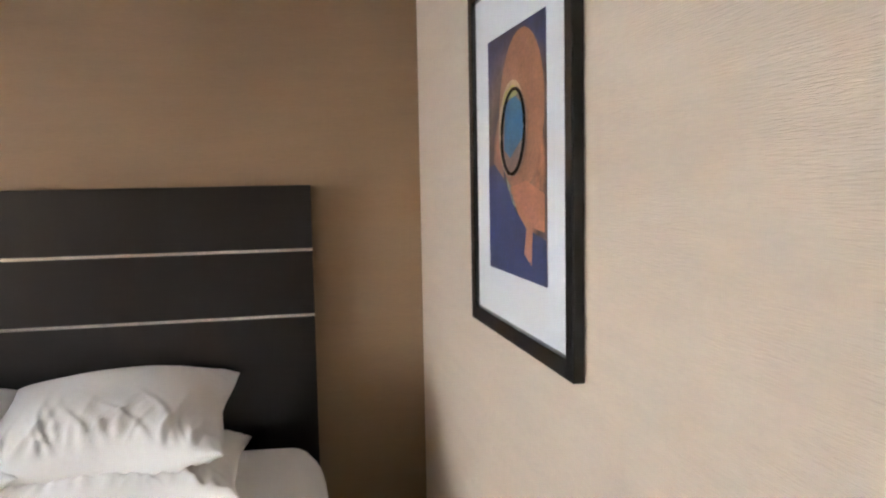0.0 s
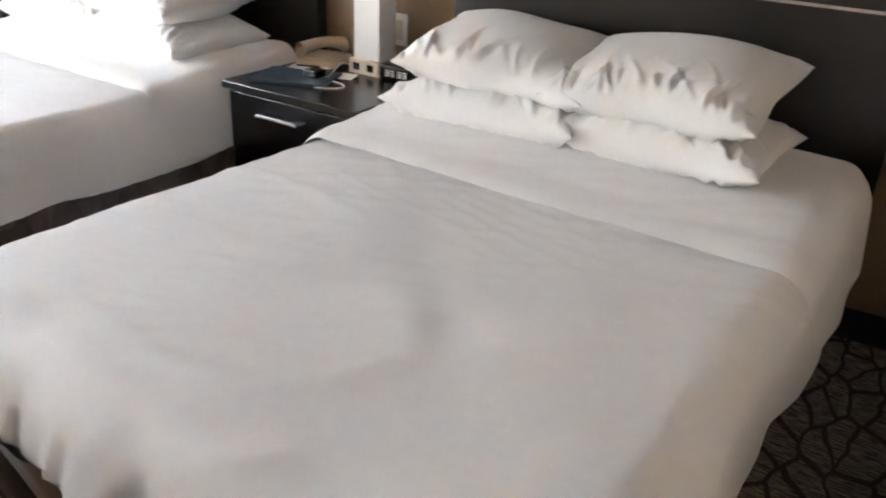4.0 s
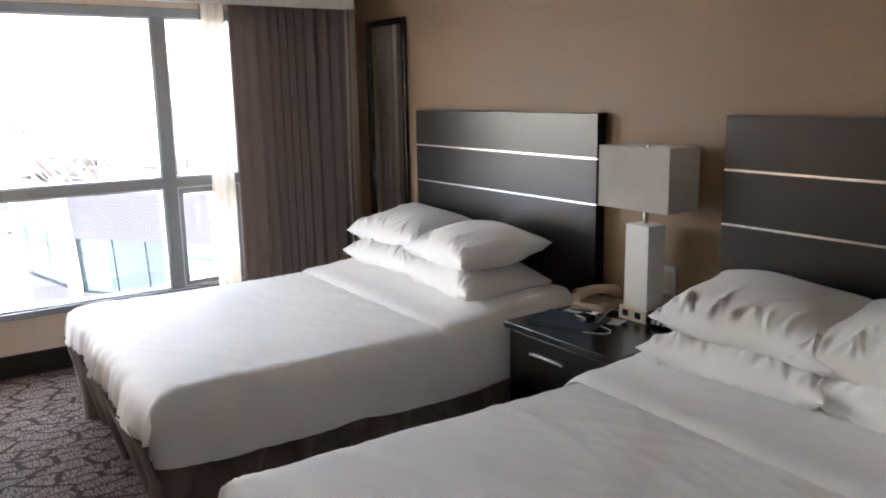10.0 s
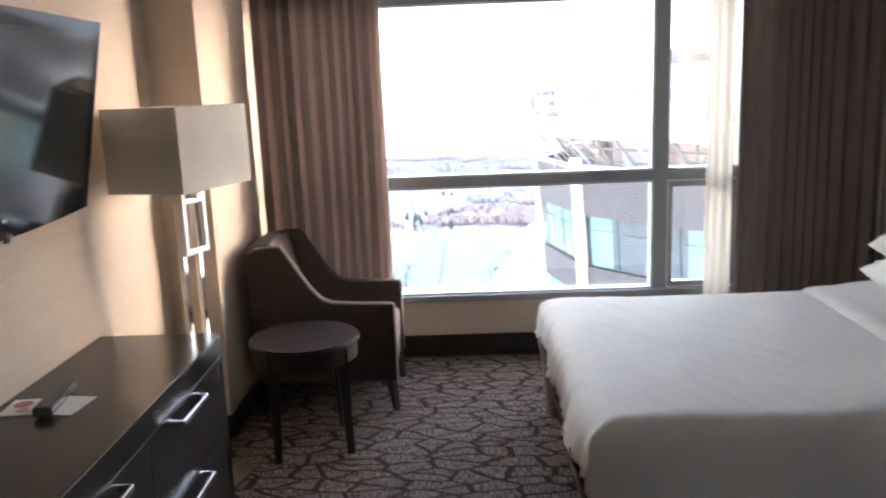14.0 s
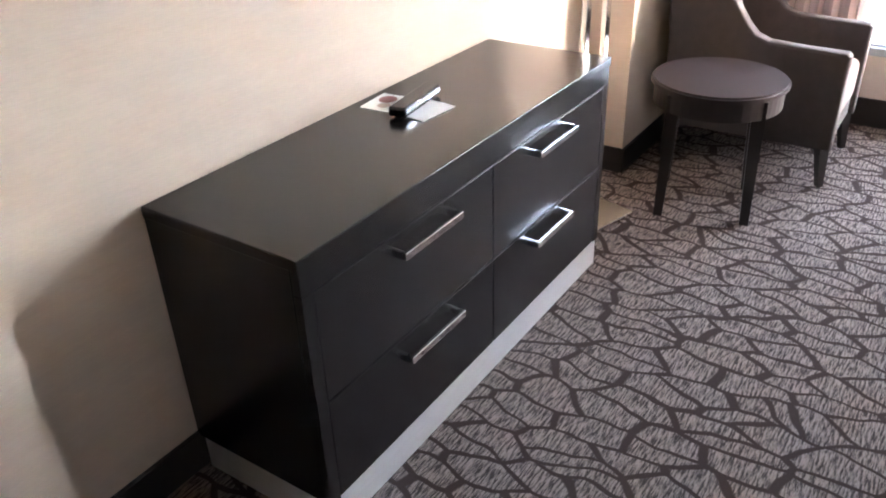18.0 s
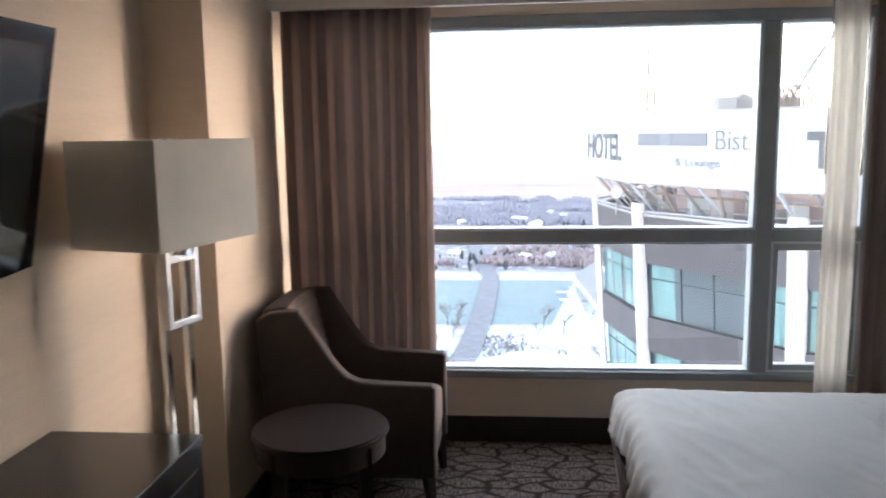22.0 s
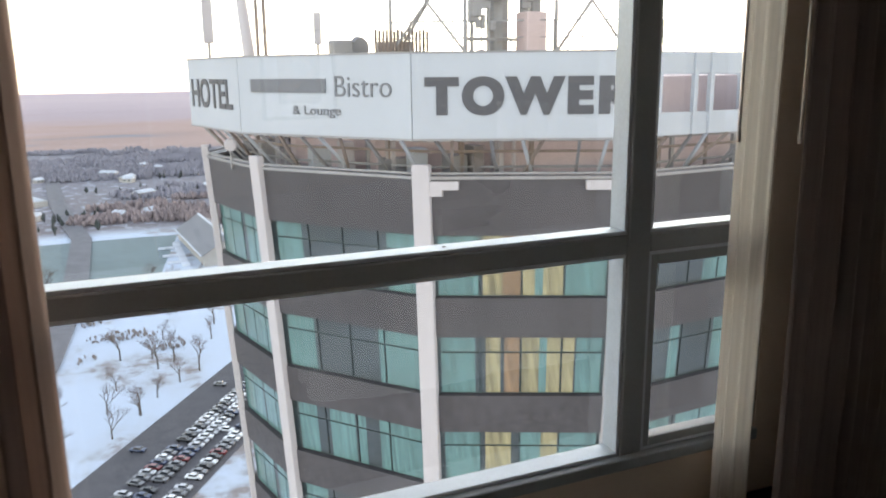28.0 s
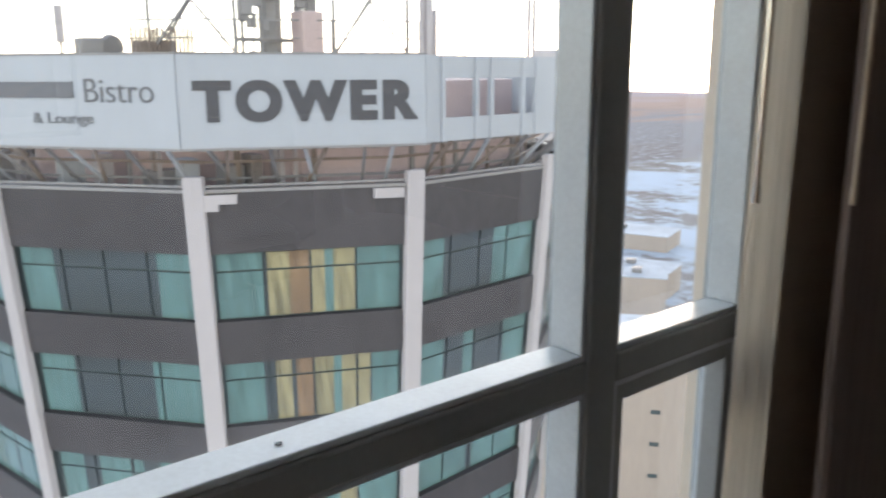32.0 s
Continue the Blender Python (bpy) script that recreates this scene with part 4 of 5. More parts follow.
painted("blue_field", [(0.33, 0.52), (0.44, 0.48), (0.66, 0.56), (0.68, 0.68), (0.52, 0.73), (0.36, 0.70)], 6, (0.06, 0.20, 0.38))
painted("yellow_arc", [(0.30, 0.70), (0.36, 0.755), (0.5, 0.775), (0.62, 0.74), (0.55, 0.725), (0.42, 0.72)], 7, (0.50, 0.46, 0.16))
ring = tube([(-0.0175, -0.945 - 0.383 * u + 1.05, 1.294 + 0.501 * v - 1.55) for u, v in oval(0.5, 0.585, 0.2, 0.17, 0.03) + [(0.7, 0.585)]], 0.004, 6)
part("dark_ring", ring, M_BLACK, pr, smooth=True)

# ---- luggage rack in the corner ----
lr = thing("luggage_rack", "folding luggage rack with chrome legs beside the mirror", "luggage rack", pose(-4.55, -0.32, 0))
for x in (-0.19, 0.19):
    part("leg", tube([(x, -0.22, 0.0), (x, 0.22, 0.44)], 0.011), M_CHROME, lr, smooth=True)
    part("leg", tube([(x * 0.93, 0.22, 0.0), (x * 0.93, -0.22, 0.44)], 0.011), M_CHROME, lr, smooth=True)
for y in (-0.22, 0.22):
    part("top_bar", tube([(-0.2, y, 0.445), (0.2, y, 0.445)], 0.012), M_CHROME, lr, smooth=True)
for x in (-0.12, 0.0, 0.12):
    part("strap", box(x - 0.025, x + 0.025, -0.225, 0.225, 0.456, 0.460), M_BLACK, lr)
# ---- outside: the hotel tower ----
TC, TR, TPH, TN = Vector((-29.253, 10.905)), 10.56, -1.7477, 12
SZ0, SZ1 = -0.03, 1.965
M_BROWN = material("brown_cladding", (0.062, 0.055, 0.058), 0.6, vary=0.3, scale=0.45, stretch=(1, 1, 0.6))
M_SIGN = material("white_sign_panel", (0.41, 0.425, 0.45), 0.6, vary=0.05, scale=0.7, stretch=(1, 1, 0.3))
M_WHITE = material("white_render", (0.47, 0.43, 0.43), 0.75, vary=0.08, scale=0.8, stretch=(1, 1, 0.3))
M_LETTER = material("dark_grey_lettering", (0.075, 0.072, 0.078), 0.6, vary=0.1)
M_LETTER2 = material("grey_lettering", (0.15, 0.15, 0.16), 0.6, vary=0.1)
M_STEEL = material("galvanised_steel", (0.27, 0.26, 0.26), 0.5, 0.3, vary=0.15, scale=2)
M_RUST = material("weathered_beam", (0.25, 0.195, 0.165), 0.7, vary=0.3, scale=2)
M_PINK = material("pink_plaster", (0.56, 0.44, 0.42), 0.8, vary=0.12, scale=0.6)
M_ROOF = material("roof_gravel", (0.24, 0.21, 0.20), 0.9, vary=0.3, scale=1.0)
M_DARKBAR = material("dark_window_bar", (0.07, 0.095, 0.10), 0.4, vary=0.1)


def curtained_glass(name, color, pleat_shade):
    """A flat curtained window pane, the pleats' light and shade streaked into its colour."""
    m = bpy.data.materials.new(name)
    m.use_nodes = True
    nt = m.node_tree
    b = nt.nodes["Principled BSDF"]
    b.inputs["Roughness"].default_value = 0.5
    b.inputs["Coat Weight"].default_value = 1.0
    b.inputs["Coat Roughness"].default_value = 0.02
    oi = nt.nodes.new("ShaderNodeObjectInfo")
    tc = nt.nodes.new("ShaderNodeTexCoord")
    mp = nt.nodes.new("ShaderNodeMapping")
    mp.inputs["Scale"].default_value = (8.0, 1.0, 0.35)
    nt.links.new(tc.outputs["Object"], mp.inputs[0])
    off = nt.nodes.new("ShaderNodeVectorMath")
    nt.links.new(mp.outputs[0], off.inputs[0])
    cmb = nt.nodes.new("ShaderNodeCombineXYZ")
    mul = nt.nodes.new("ShaderNodeMath")
    mul.operation = 'MULTIPLY'
    mul.inputs[1].default_value = 50.0
    nt.links.new(oi.outputs["Random"], mul.inputs[0])
    nt.links.new(mul.outputs[0], cmb.inputs[0])
    nt.links.new(cmb.outputs[0], off.inputs[1])
    nz = node(nt, "ShaderNodeTexNoise", Scale=1.6, Detail=2.0)
    nt.links.new(off.outputs[0], nz.inputs["Vector"])
    # lighter and darker streaks in the colour stand for the folds' shading
    rg = nt.nodes.new("ShaderNodeMapRange")
    rg.inputs["From Min"].default_value, rg.inputs["From Max"].default_value = 0.3, 0.7
    rg.inputs["To Min"].default_value, rg.inputs["To Max"].default_value = 1 - pleat_shade, 1 + 0.6 * pleat_shade
    nt.links.new(nz.outputs[0], rg.inputs[0])
    sc = nt.nodes.new("ShaderNodeVectorMath")
    sc.operation = 'SCALE'
    sc.inputs[0].default_value = color
    nt.links.new(rg.outputs[0], sc.inputs["Scale"])
    nt.links.new(sc.outputs[0], b.inputs["Base Color"])
    return m


M_TEAL = curtained_glass("teal_curtained_glass", (0.105, 0.205, 0.197), 0.35)
M_DIM = curtained_glass("dim_glass", (0.042, 0.054, 0.058), 0.08)
M_SAND = curtained_glass("sand_curtained_glass", (0.30, 0.26, 0.14), 0.5)
M_TAN = curtained_glass("tan_curtained_glass", (0.24, 0.15, 0.08), 0.4)
# what hangs in the four lights of a window: strips of curtain from edge to edge of a light, the rest is dark room
CURTAINS = {
    0: (([(0.0, 1.0, M_TEAL)], [(0.0, 0.9, M_TEAL)], [(0.0, 1.0, M_TEAL)], [(0.0, 1.0, M_TEAL)]), ([(0.0, 1.0, M_TEAL)], [(0.0, 1.0, M_TEAL)], [(0.3, 1.0, M_TEAL)], [(0.0, 1.0, M_TEAL)]),
        ([(0.0, 1.0, M_TEAL)], [(0.1, 1.0, M_TEAL)], [(0.0, 1.0, M_TEAL)], [(0.0, 0.8, M_TEAL)])),
    1: (([(0.0, 0.8, M_TEAL)], [], [], [(0.2, 1.0, M_TEAL)]), ([(0.0, 0.9, M_TEAL)], [], [(0.85, 1.0, M_TEAL)], [(0.0, 1.0, M_TEAL)]),
        ([(0.05, 0.7, M_TEAL)], [(0.1, 0.95, M_TEAL)], [(0.0, 0.25, M_TEAL), (0.7, 1.0, M_TEAL)], [(0.0, 1.0, M_TEAL)])),
    2: (([(0.0, 1.0, M_TEAL)], [(0.05, 0.55, M_SAND), (0.55, 1.0, M_TAN)], [(0.0, 0.3, M_SAND), (0.3, 0.5, M_TEAL), (0.5, 1.0, M_SAND)], [(0.0, 1.0, M_TEAL)]),
        ([(0.0, 0.9, M_TEAL)], [(0.12, 0.5, M_SAND), (0.6, 1.0, M_TAN)], [(0.0, 0.45, M_SAND), (0.45, 0.65, M_TEAL), (0.65, 1.0, M_SAND)], [(0.0, 0.3, M_SAND), (0.35, 1.0, M_TEAL)]),
        ([(0.05, 1.0, M_TEAL)], [(0.1, 0.8, M_SAND)], [(0.0, 0.55, M_TEAL), (0.55, 1.0, M_SAND)], [(0.0, 1.0, M_TEAL)])),
    3: (([(0.0, 0.8, M_TEAL)], [], [(0.5, 1.0, M_TEAL)], [(0.0, 1.0, M_TEAL)]), ([(0.0, 0.9, M_TEAL)], [(0.6, 0.95, M_TEAL)], [], [(0.1, 1.0, M_TEAL)]),
        ([(0.0, 1.0, M_TEAL)], [(0.0, 0.9, M_TEAL)], [(0.1, 1.0, M_TEAL)], [(0.0, 1.0, M_TEAL)])),
}


def vert(k, r):
    a = TPH + k * 2 * math.pi / TN
    p = TC + Vector((math.cos(a), math.sin(a))) * r
    low = r < 10.2                                       # the walls below the ring stand out a little further
    if k % TN == 0:
        p += Vector((0.9, -0.84 if low else -0.56))      # one corner stands out
    elif k % TN == 1:
        p += Vector((0.0, -0.40 if low else -0.19))
    return p


def wall_r(z):
    """The tower flares: its radius at a height."""
    return 9.95 + 0.065 * (z + 0.75)


def facet(k, r0, r1, z0, z1, th=0.25, u0=0.0, u1=1.0):
    own = bmesh.new()
    def at(r, u, z):
        p = vert(k, r).lerp(vert(k + 1, r), u)
        return own.verts.new((p.x, p.y, z))
    v = [at(r0, u0, z0), at(r0, u1, z0), at(r1, u1, z1), at(r1, u0, z1), at(r0 - th, u0, z0), at(r0 - th, u1, z0), at(r1 - th, u1, z1), at(r1 - th, u0, z1)]
    for q in ((0, 1, 2, 3), (7, 6, 5, 4), (0, 4, 5, 1), (1, 5, 6, 2), (2, 6, 7, 3), (3, 7, 4, 0)):
        own.faces.new([v[i] for i in q])
    return own


tw = thing("hotel_tower", "flared twelve-sided hotel tower with brown cladding and white columns", "tower", pose(TC.x, TC.y, 0))
TWI = Matrix.Translation((-TC.x, -TC.y, 0))
def tpart(name, bm, mat, label="", parent=None, smooth=False):
    if parent is None:
        bm.transform(TWI)
    return part(name, bm, mat, parent or tw, label, smooth)


def column(k):
    """A broad flat column that stands on a corner and leans out with the walls."""
    own = bmesh.new()
    ang = TPH + k * 2 * math.pi / TN
    n, d = Vector((math.cos(ang), math.sin(ang))), Vector((-math.sin(ang), math.cos(ang)))
    rows = []
    for z in (-18.5, -9.6, -0.80, -0.72):
        p = vert(k, wall_r(z))
        w = 0.235 if z < -0.75 else 0.215
        rows.append([own.verts.new((q.x, q.y, z)) for q in (p - d * w - n * 0.12, p + d * w - n * 0.12, p + d * w + n * 0.07, p + d * (w - 0.03) + n * 0.09, p - d * (w - 0.03) + n * 0.09, p - d * w + n * 0.07)])
    for a, b in zip(rows, rows[1:]):
        for i in range(6):
            j = (i + 1) % 6
            own.faces.new((a[i], a[j], b[j], b[i]))
    own.faces.new(rows[-1])
    own.faces.new(rows[0][::-1])
    bmesh.ops.recalc_face_normals(own, faces=own.faces)
    return own


ROWS, PITCH, WT, WB = 6, 2.80, -2.56, -4.26
for k in range(TN):
    zs = -1.10
    for i in range(ROWS):
        top, low = WT - PITCH * i, WB - PITCH * i
        tpart("spandrel", facet(k, wall_r(top), wall_r(zs), top, zs), M_BROWN)
        zs = low
    tpart("spandrel", facet(k, wall_r(-18.6), wall_r(zs), -18.6, zs), M_BROWN)
    tpart("column", column(k), M_WHITE)
    tpart("parapet_cap", facet(k, wall_r(-1.1) + 0.05, wall_r(-1.1) + 0.05, -1.10, -1.02, 0.36), M_STEEL)
own = bmesh.new()
bmesh.ops.create_cone(own, cap_ends=True, segments=12, radius1=9.2, radius2=9.2, depth=0.2, matrix=Matrix.Translation((TC.x, TC.y, -1.35)) @ Matrix.Rotation(TPH, 4, 'Z'))
tpart("roof_deck", own, M_ROOF)
own = bmesh.new()
bmesh.ops.create_cone(own, cap_ends=True, segments=12, radius1=8.0, radius2=8.0, depth=2.6, matrix=Matrix.Translation((TC.x, TC.y, 0.05)) @ Matrix.Rotation(TPH + 0.26, 4, 'Z'))
tpart("penthouse", own, M_PINK, "pink rendered penthouse")
own = bmesh.new()
bmesh.ops.create_cone(own, cap_ends=True, segments=24, radius1=6.0, radius2=8.2, depth=81.4, matrix=Matrix.Translation((TC.x, TC.y, -59.3)))
tpart("shaft", own, M_BROWN, "plain lower shaft")
# windows of the storeys: four lights each, with a transom
for k in (-1, 0, 1, 2, 3, 4, 5):
    for i in range(ROWS):
        top, low = WT - PITCH * i, WB - PITCH * i
        r0, r1 = wall_r(low), wall_r(top)
        w = tpart("window", facet(k, r0 - 0.22, r1 - 0.22, low - 0.02, top + 0.02, 0.05), M_DARKBAR)
        n = 4
        plan = CURTAINS.get(k, CURTAINS[3])[(i + (k == 0)) % 3]
        for j in range(n):
            u0, u1 = 0.055 + 0.89 * j / n + 0.006, 0.055 + 0.89 * (j + 1) / n - 0.006
            for z0, z1 in ((low + 0.05, top - 0.50), (top - 0.45, top - 0.04)):
                q0, q1 = wall_r(z0) - 0.16, wall_r(z1) - 0.16
                bm = facet(k, q0, q1, z0, z1, 0.04, u0, u1)
                bm.transform(TWI)
                part("pane", bm, M_DIM, w)
                for c0, c1, mt in plan[j]:
                    bm = facet(k, q0 + 0.006, q1 + 0.006, z0, z1, 0.005, u0 + (u1 - u0) * c0, u0 + (u1 - u0) * c1)
                    bm.transform(TWI)
                    part("curtain", bm, mt, w, "flat curtain strip with pleat shading in its colour")
# sign ring
def text_mesh(body, bold):
    cu = bpy.data.curves.new("lettering", 'FONT')
    cu.body, cu.extrude, cu.offset = body, 0.012, bold
    cu.space_character = 1.26 if bold > 0.03 else 1.0
    ob = new("lettering", cu)
    dg = bpy.context.evaluated_depsgraph_get()
    me = bpy.data.meshes.new_from_object(ob.evaluated_get(dg))
    bpy.data.objects.remove(ob)
    if bold > 0.045:                       # extra-bold: the strokes thickened sideways
        own = bmesh.new()
        for dx, dz in ((-0.016, -0.002), (0.0, 0.0), (0.016, 0.002)):
            other = me.copy()
            other.transform(Matrix.Translation((dx, 0, dz)))
            own.from_mesh(other)
        me = bpy.data.meshes.new("lettering")
        own.to_mesh(me)
        own.free()
    return me


def on_panel(k, u, z, width, height, me):
    """Lay a lettering mesh on panel k, centred at u along it and at height z."""
    xs = [v.co.x for v in me.vertices]
    ys = [v.co.y for v in me.vertices]
    sx, sy = width / (max(xs) - min(xs)), height / (max(ys) - min(ys))
    me.transform(Matrix.Diagonal((sx, sy, 1, 1)) @ Matrix.Translation((-(max(xs) + min(xs)) / 2, -(max(ys) + min(ys)) / 2, 0)))
    a, b = vert(k, TR), vert(k + 1, TR)
    d = (b - a).normalized()
    p = a.lerp(b, u)
    n = Vector((d.y, -d.x, 0))
    m = Matrix(((d.x, 0, n.x, p.x + n.x * 0.015), (d.y, 0, n.y, p.y + n.y * 0.015), (0, 1, 0, z), (0, 0, 0, 1)))
    return TWI @ m


for k in range(TN):
    if k == 3:
        continue
    sp = tpart("sign_panel", facet(k, TR, TR, SZ0, SZ1, 0.16, 0.002, 0.998), M_SIGN, "white sign panel")
    tpart("sign_rim", facet(k, TR + 0.02, TR + 0.02, SZ1, SZ1 + 0.05, 0.22), M_STEEL)
    tpart("sign_rim", facet(k, TR + 0.02, TR + 0.02, SZ0 - 0.05, SZ0, 0.22), M_STEEL)
for k, body, u, z, w, h, bold in ((2, "TOWER", 0.51, 0.973, 4.95, 0.91, 0.05), (0, "HOTEL", 0.48, 0.975, 3.75, 0.86, 0.02), (1, "Bistro", 0.745, 1.208, 1.72, 0.52, -0.006), (1, "& Lounge", 0.48, 0.568, 1.57, 0.31, 0.0)):
    me = text_mesh(body, bold)
    m = on_panel(k, u, z, w, h, me)
    me.materials.clear()
    me.materials.append(M_LETTER if k != 1 else M_LETTER2)
    ob = new("lettering", me)
    ob.parent = tw
    ob.matrix_basis = m
# the name on the second panel stays a plain bar
nb_ = facet(1, TR + 0.035, TR + 0.035, 1.05, 1.40, 0.03, 0.085, 0.54)
tpart("name_bar", nb_, M_LETTER2, "plain grey bar")
# open frame of the fourth panel
for u in (0.0, 0.09, 0.30, 0.40, 0.62, 0.72, 0.93):
    tpart("frame_post", facet(3, TR, TR, SZ0, SZ1, 0.14, u, u + 0.022), M_SIGN)
for z0, z1 in ((SZ1 - 0.52, SZ1), (SZ0, SZ0 + 0.55)):
    tpart("frame_board", facet(3, TR - 0.05, TR - 0.05, z0, z1, 0.06), M_SIGN)
tpart("frame_board", facet(3, TR - 0.05, TR - 0.05, SZ0 + 0.55, SZ1 - 0.52, 0.06, 0.0, 0.09), M_SIGN)
tpart("frame_board", facet(3, TR - 0.05, TR - 0.05, SZ0 + 0.55, SZ1 - 0.52, 0.06, 0.74, 0.93), M_SIGN)
# struts that carry the ring, with the plant that stands behind them
rs = random.Random(9)
for k in range(-2, 7):
    for u, du, mt in ((0.06, 0.09, M_STEEL), (0.19, -0.06, M_RUST), (0.33, 0.03, M_STEEL), (0.46, 0.08, M_SIGN), (0.60, -0.10, M_RUST), (0.74, 0.05, M_STEEL), (0.90, 0.04, M_SIGN)):
        u += rs.uniform(-0.03, 0.03)
        p, q = vert(k, TR - 0.25).lerp(vert(k + 1, TR - 0.25), u), vert(k, 9.0).lerp(vert(k + 1, 9.0), u + du)
        tpart("strut", rod((q.x, q.y, -1.28), (p.x, p.y, SZ0 - 0.04), 0.075, 0.075), mt)
    for j in range(4):
        u = rs.uniform(0.05, 0.95)
        p = vert(k, 8.7).lerp(vert(k + 1, 8.7), u)
        tpart("post", rod((p.x, p.y, -1.26), (p.x, p.y, SZ0 + 0.1), rs.uniform(0.05, 0.13)), rs.choice((M_STEEL, M_RUST, M_WHITE)))
    for r, z, w, mt in ((8.9, -0.50, 0.07, M_RUST), (8.75, -0.92, 0.06, M_STEEL), (9.3, -0.16, 0.10, M_STEEL)):
        p, q = vert(k, r), vert(k + 1, r)
        tpart("tie_beam", rod((p.x, p.y, z), (q.x, q.y, z), w), mt)
    p, q = vert(k, 9.9), vert(k + 1, 9.9)
    tpart("ledge_rail", rod((p.x, p.y, -0.95), (q.x, q.y, -0.95), 0.05), M_STEEL)
for k, u, r, w, h, mt in ((0, 0.45, 8.6, 0.5, 0.7, M_STEEL), (1, 0.16, 8.5, 0.55, 0.75, M_SIGN), (1, 0.36, 8.5, 0.35, 0.9, M_WHITE), (1, 0.70, 8.4, 0.8, 0.5, M_STEEL), (1, 0.86, 8.5, 0.4, 0.8, M_SIGN),
                          (2, 0.10, 8.5, 0.5, 0.65, M_STEEL), (2, 0.22, 8.5, 0.3, 0.9, M_ROOF)):
    p = vert(k, r).lerp(vert(k + 1, r), u)
    tpart("plant_box", box(p.x - 0.3, p.x + 0.3, p.y - w / 2, p.y + w / 2, -1.26, -1.26 + h, 0.02), mt)
p = vert(2, 7.98).lerp(vert(3, 7.98), 0.42)
tpart("roof_door", box(p.x - 0.12, p.x + 0.12, p.y - 0.45, p.y + 0.45, -1.24, 0.0, 0.01), M_WHITE, "pale plant-room door")
p = vert(0, 10.0).lerp(vert(1, 10.0), 0.60)
own = bmesh.new()
bmesh.ops.create_uvsphere(own, u_segments=20, v_segments=10, radius=0.20)
bmesh.ops.scale(own, vec=(1, 1, 0.25), verts=own.verts)
own.transform(Matrix.Translation((p.x, p.y, -0.52)) @ Matrix.Rotation(1.35, 4, Vector((0.35, 0.9, 0.1))))
tpart("satellite_dish", own, M_WHITE, "pale round satellite dish", smooth=True)
tpart("dish_post", cyl((p.x - 0.1, p.y, -1.26), (p.x - 0.08, p.y, -0.5), 0.035, seg=8), M_STEEL)
for k, u, z0, z1 in ((2, 0.045, -1.36, -1.14), (2, 0.045, -1.52, -1.36), (2, 0.80, -1.36, -1.12)):
    tpart("bracket", facet(k, wall_r(-1.2) + 0.12, wall_r(-1.2) + 0.12, z0, z1, 0.12, u, u + (0.14 if z1 > -1.3 else 0.06)), M_WHITE)
# aerials on the ring
def pole(p, z0, z1, r, mat, name="antenna_pole"):
    return tpart(name, cyl((p.x, p.y, z0), (p.x, p.y, z1), r, seg=8), mat)
def at(k, u, r):
    return vert(k, r).lerp(vert(k + 1, r), u)
p = at(0, 0.30, TR - 0.3)
pole(p, SZ1, 2.6, 0.05, M_STEEL)
tpart("panel_antenna", box(p.x - 0.09, p.x + 0.09, p.y - 0.15, p.y + 0.15, 2.45, 3.85, 0.03), M_WHITE)
p = at(1, 0.02, TR - 0.3)
tpart("antenna_mast", cyl((p.x, p.y, SZ1), (p.x - 0.4, p.y - 0.35, 6.5), 0.16, 0.10, 20), M_WHITE)
for d in (0.08, 0.13):
    p = at(1, d, TR - 0.3)
    pole(p, SZ1, 4.6 - d * 3, 0.05, M_RUST)
p = at(1, 0.47, TR - 0.4)
pole(p, SZ1, 2.5, 0.035, M_STEEL)
tpart("panel_antenna", box(p.x - 0.06, p.x + 0.06, p.y - 0.09, p.y + 0.09, 2.25, 3.05, 0.02), M_WHITE)
p = at(1, 0.60, TR - 0.7)
tpart("equipment_box", box(p.x - 0.25, p.x + 0.25, p.y - 0.45, p.y + 0.1, SZ1 - 0.2, 2.35, 0.05), M_STEEL)
tpart("dish", cyl((p.x, p.y + 0.28, 2.15), (p.x + 0.12, p.y + 0.33, 2.15), 0.30, 0.26, 20), M_STEEL)
for k, u0, u1, r in ((1, 0.82, 1.22, 9.6), (2, 0.66, 1.02, 9.4)):
    pa, pb = at(k, u0, r), at(k, u1, r)
    for q in (pa, pb):
        pole(q, 1.6, 6.0, 0.05, M_STEEL, "scaffold_pole")
    for z0, z1 in ((2.0, 4.4), (4.4, 2.0), (4.4, 6.0)):
        tpart("scaffold_brace", rod((pa.x, pa.y, z0), (pb.x, pb.y, z1), 0.055), M_STEEL)
    tpart("scaffold_brace", rod((pa.x - 0.6, pa.y + 0.4, 2.0), (pb.x, pb.y, 4.6), 0.055), M_STEEL)
# rack of panel aerials
c = at(2, 0.36, 9.0)
pole(c, 0.9, 5.2, 0.28, M_STEEL, "antenna_mast")
for i, (dx, dy, z) in enumerate(((0.5, -0.55, 3.2), (0.55, 0.0, 3.5), (0.5, 0.6, 3.2), (0.4, -0.85, 2.7), (0.4, 0.85, 2.8), (0.5, -0.3, 4.4), (0.5, 0.35, 4.4))):
    tpart("panel_antenna", box(c.x + dx - 0.09, c.x + dx + 0.09, c.y + dy - 0.13, c.y + dy + 0.13, z, z + (0.55 if i > 2 else 0.8), 0.03), M_STEEL)
arng = random.Random(11)
for j in range(26):
    dy, z, w = arng.uniform(-1.0, 1.0), arng.uniform(1.8, 4.9), arng.uniform(0.06, 0.14)
    tpart("radio_unit", box(c.x + 0.42, c.x + 0.42 + w, c.y + dy - w, c.y + dy + w, z, z + arng.uniform(0.2, 0.5), 0.02), M_STEEL)
